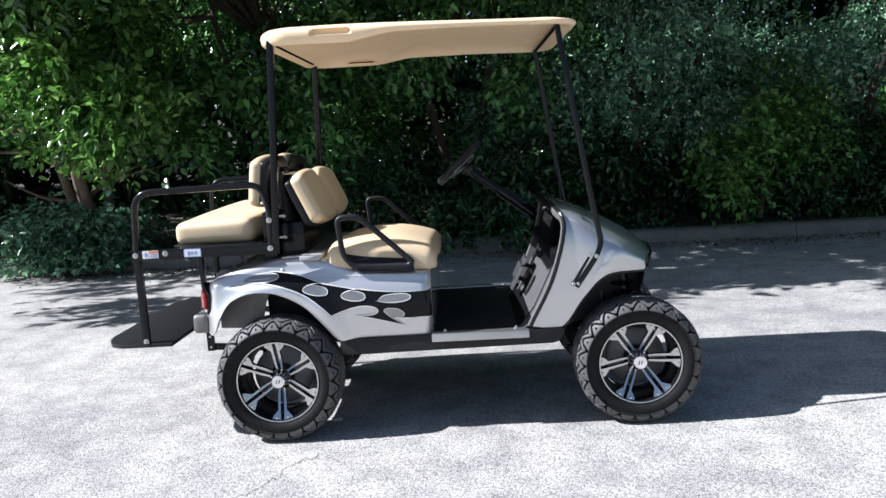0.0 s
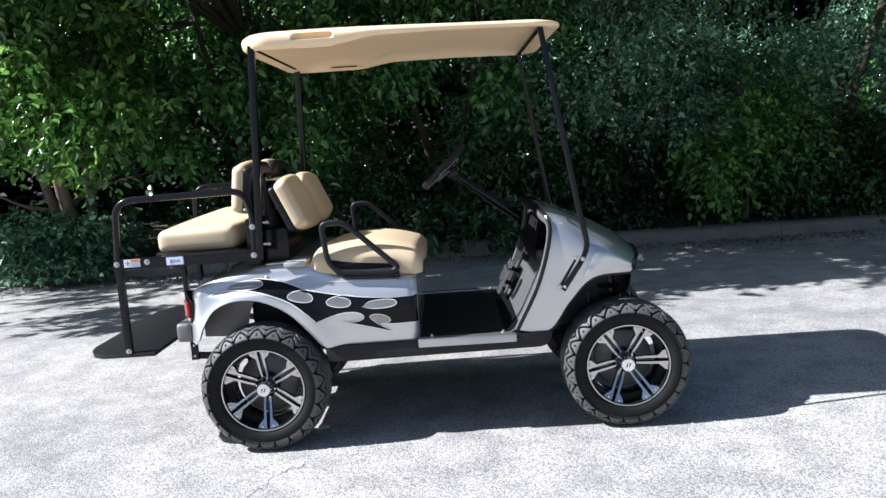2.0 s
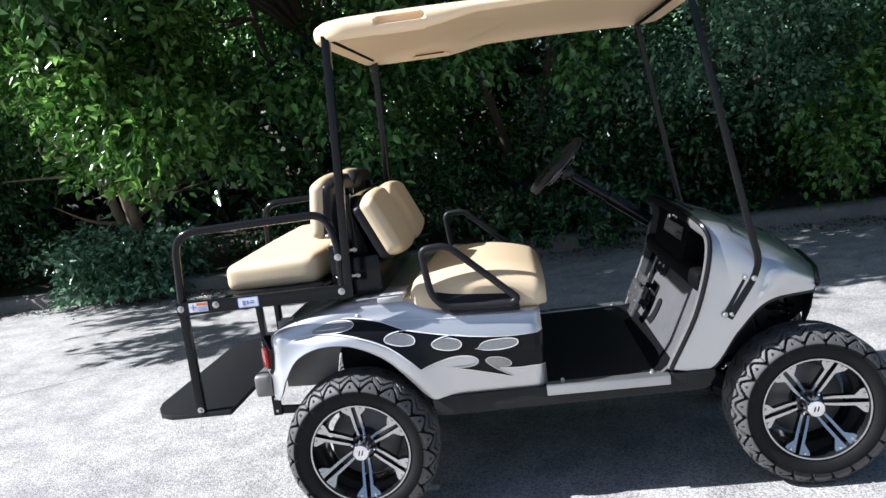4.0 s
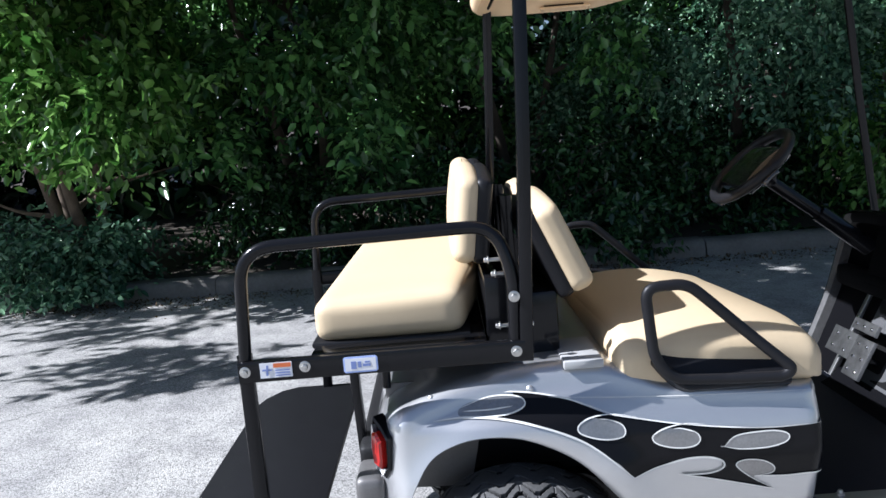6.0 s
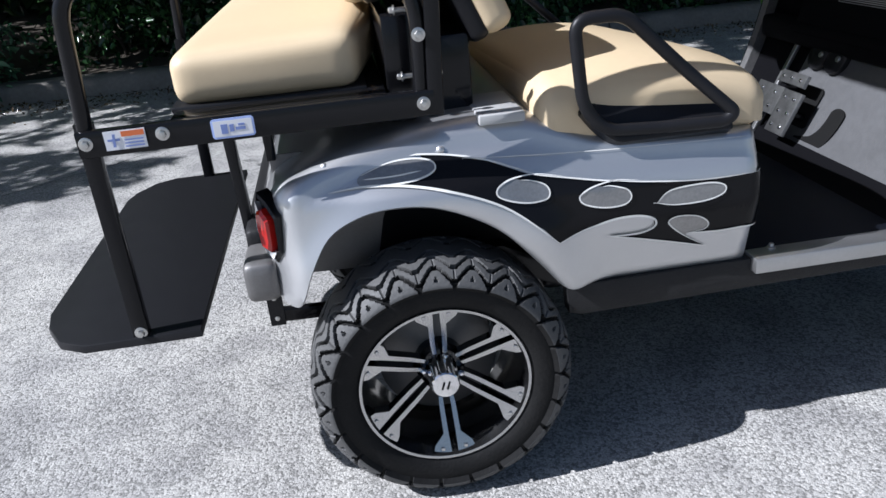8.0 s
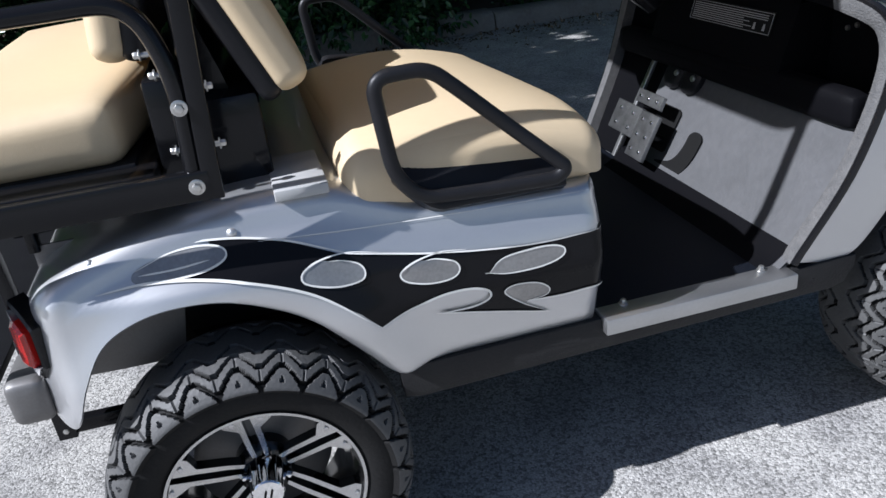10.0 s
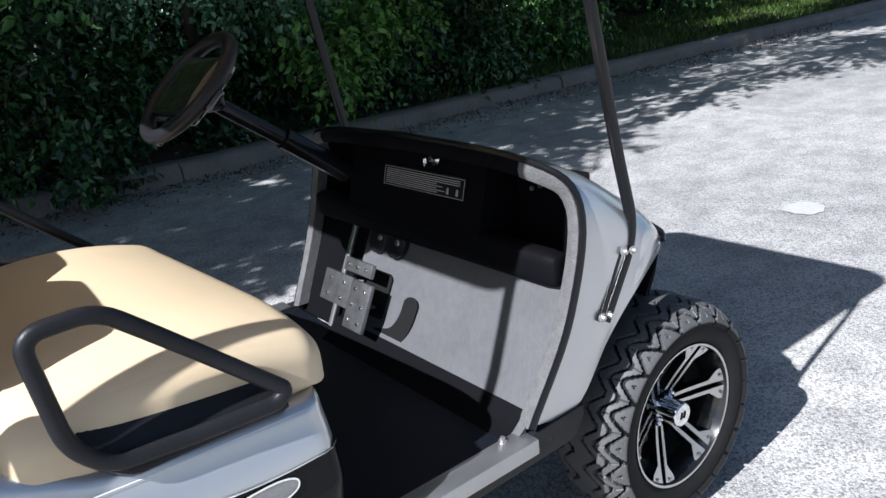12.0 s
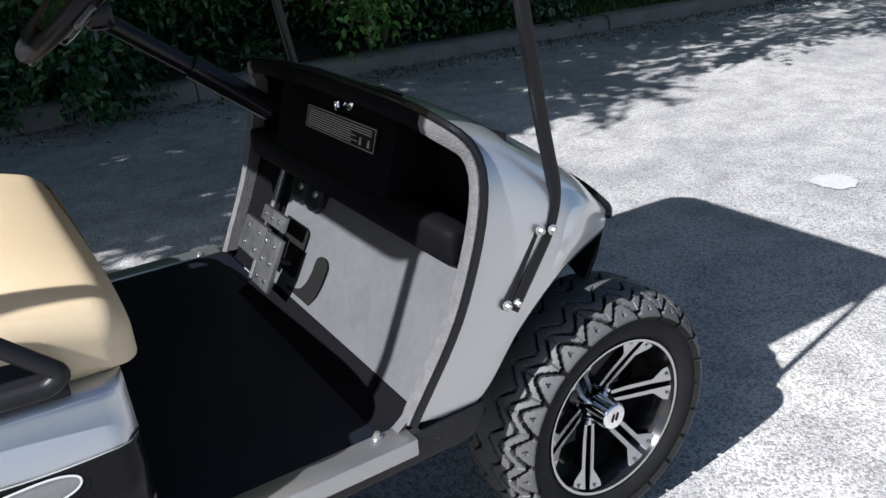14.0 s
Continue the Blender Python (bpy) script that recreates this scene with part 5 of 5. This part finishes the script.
for sg in (-1, 1):
    plate(bm, [(0.04, 0.85), (0.13, 0.85), (0.12, 0.90), (0.08, 1.06), (0.05, 1.16), (0.03, 1.16)], (0, sg * 0.36, 0), (1, 0, 0), (0, 0, 1), 0.01)
    sweep(bm, [(0.03, sg * 0.36, 0.86), (0.03, sg * 0.36, 1.26)], square(0.016, 0.016), up=(0, 1, 0))
    sweep(bm, [(0.035, sg * 0.24, 0.9), (0.02, sg * 0.24, 1.28)], square(0.016, 0.012), up=(0, 1, 0))
for z in (0.93, 1.12, 1.24):
    sweep(bm, [(0.03, -0.37, z), (0.03, 0.37, z)], square(0.014, 0.014))
part("seat_frame", bm, STEEL_BLACK, cart, "black steel frame between the seats")
bm = bmesh.new()
box(bm, (0.13, -0.553, 0.846), (0.226, -0.34, 0.8665), 0.003)
part("support_plate", bm, PLATE_GREY, cart, "pale grey metal plate on the body")
bm = bmesh.new()
box(bm, (0.02, -0.44, 0.85), (0.14, 0.46, 1.02), 0.012)
part("seat_support", bm, STEEL_BLACK, cart)

# tail lights, bumper corners, hitch brackets
for sg in (-1, 1):
    bm = bmesh.new()
    # a raised bezel round the corner, with a faceted lens standing out of it
    T = lambda a, b, o: Vector((-0.334 + a * 0.62 - o * 0.75, sg * (0.552 + a * 0.78 + o * 0.65), 0.690 + b * 0.88))
    ol = [(-0.040, -0.005), (-0.028, -0.055), (0.015, -0.085), (0.036, -0.055), (0.040, 0.035), (0.008, 0.068), (-0.022, 0.085)]
    rings = [[T(a * k, b * k, o) for a, b in ol] for k, o in ((1.0, -0.02), (1.0, 0.012), (0.9, 0.016), (0.84, 0.008), (0.0, 0.008))]
    grid(bm, rings, closed_v=True)
    tl = part("tail_light", bm, STEEL_BLACK, cart, "red tail light in a black bezel", 20)
    bm = bmesh.new()
    lens = [(-0.018, 0.0), (-0.012, -0.05), (0.014, -0.055), (0.024, -0.03), (0.024, 0.03), (0.002, 0.052), (-0.016, 0.045)]
    grid(bm, [[T(a * k, b * k, o) for a, b in lens] for k, o in ((1.0, 0.004), (0.97, 0.024), (0.8, 0.030), (0.0, 0.031))], closed_v=True)
    part("lens", bm, RED_LENS, tl, "red faceted lens", 25)
    bm = bmesh.new()
    edge = [(-0.034, -0.002), (-0.024, -0.048), (0.012, -0.074), (0.028, -0.052), (0.014, -0.055), (-0.012, -0.05), (-0.018, 0.0), (-0.016, 0.045), (-0.022, 0.066)]
    grid(bm, [[T(a, b, o) for a, b in edge] for o in (0.004, 0.020)], closed_v=True)
    bm.faces.new([bm.verts.new(T(a, b, 0.020)) for a, b in edge])
    part("clear_lens", bm, CLEAR_LENS, tl, "clear reflector edge round the red lens", 25)
    bm = bmesh.new()
    cushion(bm, (-0.378, sg * 0.505, 0.572), (0.040, 0.07, 0.046), 0.02, 8)
    part("bumper_corner", bm, DRUM, cart, "grey moulded bumper corner")
    bm = bmesh.new()
    plate(bm, [(-0.372, 0.415), (-0.338, 0.415), (-0.338, 0.54), (-0.372, 0.54)], (0, sg * 0.455, 0), (1, 0, 0), (0, 0, 1), 0.012)
    sweep(bm, [(-0.35, sg * 0.44, 0.43), (-0.05, sg * 0.40, 0.40)], square(0.012, 0.016))
    br = part("bracket", bm, STEEL_BLACK, cart)
    for z in (0.433, 0.485):
        bm = bmesh.new()
        hex_bolt(bm, (-0.355, sg * 0.458, z), (0, sg, 0), 0.008)
        part("bolt", bm, BOLT, br)
bm = bmesh.new()
cushion(bm, (-0.39, 0, 0.60), (0.028, 0.45, 0.05), 0.018, 8)
part("rear_bumper", bm, ROCKER, cart)
for x, z in ((0.045, 0.805), (-0.20, 0.80)):
    bm = bmesh.new()
    disc(bm, on_side(x, z) + Vector((0, 0.004, 0)), (0, -1, 0.3), 0.009, 0.006, 14, 0, 0.003)
    part("body_rivet", bm, SILVER, body)

# -- roof and its posts --
for sg in (-1, 1):
    bm = bmesh.new()
    pw = sg * 0.54 - 0.015
    sweep(bm, [(0.080, pw, 1.845), (0.062, pw * 0.5 + sg * 0.30, 1.40), (0.040, sg * 0.595, 0.96), (0.038, sg * 0.597, 0.895)], square(0.015, 0.016), up=(0, 1, 0))
    part("rear_post", bm, STEEL_BLACK, cart, "black steel roof post")
    bm = bmesh.new()
    sweep(bm, filleted([(1.362, sg * 0.545, 1.845), (1.424, sg * 0.57, 1.45), (1.495, sg * 0.586, 1.015), (1.525, sg * 0.592, 0.867), (1.499, sg * 0.603, 0.805), (1.402, sg * 0.610, 0.668)], 0.05, 6), square(0.0125, 0.009), up=(0, 1, 0))
    fp = part("front_post", bm, STEEL_BLACK, cart, "black steel front roof post bent down to the cowl")
    bm = bmesh.new()
    sweep(bm, [(1.466, sg * 0.605, 0.808), (1.384, sg * 0.612, 0.674)], square(0.007, 0.004, 0.002), up=(0, 1, 0))
    part("strap", bm, STEEL_BLACK, fp)
    for x, z in ((1.411, 0.682), (1.497, 0.806), (1.468, 0.812), (1.388, 0.684)):
        bm = bmesh.new()
        hex_bolt(bm, (x, sg * 0.615, z), (0, sg, 0), 0.008)
        part("bolt", bm, BOLT, fp)
for x, y0, y1 in ((1.362, -0.55, 0.55), (0.080, -0.56, 0.53)):
    bm = bmesh.new()
    tube(bm, [(x, y0, 1.845), (x, y1, 1.845)], 0.012)
    part("roof_bar", bm, STEEL_BLACK, cart)

RX0, RX1, RW, RC = 0.032, 1.448, 0.59, 0.13


edge_pts = []
for cx, cy, a0 in ((RX0 + RC, -RW + RC, 180), (RX1 - RC, -RW + RC, 270), (RX1 - RC, RW - RC, 0), (RX0 + RC, RW - RC, 90)):
    arc = [(cx + RC * math.cos(radians(a0 + a)), cy + RC * math.sin(radians(a0 + a)), math.cos(radians(a0 + a)), math.sin(radians(a0 + a))) for a in np.linspace(0, 90, 12)]
    edge_pts += arc
    # straight run to the next corner
    nxt = {180: (RX1 - RC, -RW), 270: (RX1, RW - RC), 0: (RX0 + RC, RW), 90: (RX0, -RW + RC)}[a0]
    x, y, nx, ny = arc[-1]
    steps = 110 if a0 in (180, 0) else 30
    for t in np.linspace(0, 1, steps + 2)[1:-1]:
        edge_pts.append((x + (nxt[0] - x) * t, y + (nxt[1] - y) * t, nx, ny))


def step01(a, b, x):
    t = min(1.0, max(0.0, (x - a) / (b - a)))
    return t * t * (3 - 2 * t)


bm = bmesh.new()
rows = []
for x, y, nx, ny in edge_pts:
    top = 1.897 - 0.026 * step01(0.3, 1.5, x)
    low = 1.822 + 0.030 * step01(0.42, 0.66, x) - 0.012 * step01(0.9, 1.5, x)
    row = []
    c = Vector((0.765, 0, 0))
    # underside from the middle out, the lip, then the crowned top back to the middle
    for s, dz in ((0.0, 0.045), (0.55, 0.04), (0.82, 0.03), (0.93, 0.012), (0.965, 0.003)):
        row.append((c.x + (x - c.x) * s, y * s, 1.882 * (1 - s) + (low + dz) * s))
    ins = 0.0
    for v in np.linspace(0, 1, 13):
        z = low + (top - low) * v
        bulge = 0.012 * math.sin(math.pi * v) - 0.02 * max(0.0, (v - 0.7) / 0.3) ** 2 - 0.008 * max(0.0, (0.15 - v) / 0.15)
        # hand-hold pressed into the side
        q = max(0.0, abs(x - 0.36) - 0.075)
        pd = math.hypot(q, (z - 1.868))
        bulge -= 0.028 * (1 - step01(0.009, 0.015, pd)) * (abs(ny) > 0.99)
        row.append((x + nx * bulge, y + ny * bulge, z))
    for s, dz in ((0.955, 0.004), (0.90, 0.006), (0.7, 0.009), (0.4, 0.010), (0.0, 0.011)):
        row.append((c.x + (x - c.x) * s, y * s, top * (1 if s > 0.5 else 1) + dz if s > 0.3 else 1.897))
    rows.append(row)
grid(bm, rows, closed_u=True)
bmesh.ops.remove_doubles(bm, verts=bm.verts[:], dist=0.0004)
roof = part("roof", bm, ROOF_TAN, cart, "tan moulded plastic roof with hand-holds", 55)
for sg in (-1, 1):
    bm = bmesh.new()
    sweep(bm, [(0.285, sg * 0.545, 1.836), (0.425, sg * 0.545, 1.836)], ring(0.007, 8, 0.016), up=(0, 1, 0))
    hold = part("hand_hold", bm, STEEL_BLACK, roof)
    bm = bmesh.new()
    sweep(bm, filleted([(0.275, sg * 0.528, 1.830), (0.445, sg * 0.528, 1.830), (0.445, sg * 0.565, 1.828), (0.275, sg * 0.565, 1.828), (0.275, sg * 0.528, 1.830)], 0.012), ring(0.005, 6))
    part("hand_hold_rim", bm, ROOF_TAN, roof)

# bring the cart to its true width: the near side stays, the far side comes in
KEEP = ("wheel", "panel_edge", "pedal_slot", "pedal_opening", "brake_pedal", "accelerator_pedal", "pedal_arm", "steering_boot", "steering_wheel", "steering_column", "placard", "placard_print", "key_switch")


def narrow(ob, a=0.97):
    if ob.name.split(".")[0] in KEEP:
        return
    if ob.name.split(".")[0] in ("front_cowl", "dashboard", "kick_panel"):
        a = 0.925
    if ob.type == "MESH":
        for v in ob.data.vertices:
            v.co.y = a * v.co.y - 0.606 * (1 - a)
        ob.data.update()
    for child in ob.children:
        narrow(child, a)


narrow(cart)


def draw_in(ob):
    """The rear end of the body tapers off a little shorter."""
    for v in ob.data.vertices:
        v.co.x += 0.075 * max(0.0, -0.12 - v.co.x)
    ob.data.update()
    for child in ob.children:
        draw_in(child)


for ob in cart.children:
    if ob.name.split(".")[0] in ("rear_body", "tail_light", "bumper_corner", "rear_bumper"):
        draw_in(ob)

# a pale pebble on the asphalt
bm = bmesh.new()
cushion(bm, (0.217, -0.385, 0.010), (0.026, 0.016, 0.010), 0.008, 5, (0.003, 0.002, 0.001))
tagged(part("pebble", bm, PATCH), "small pale flat stone on the asphalt", "pebble")
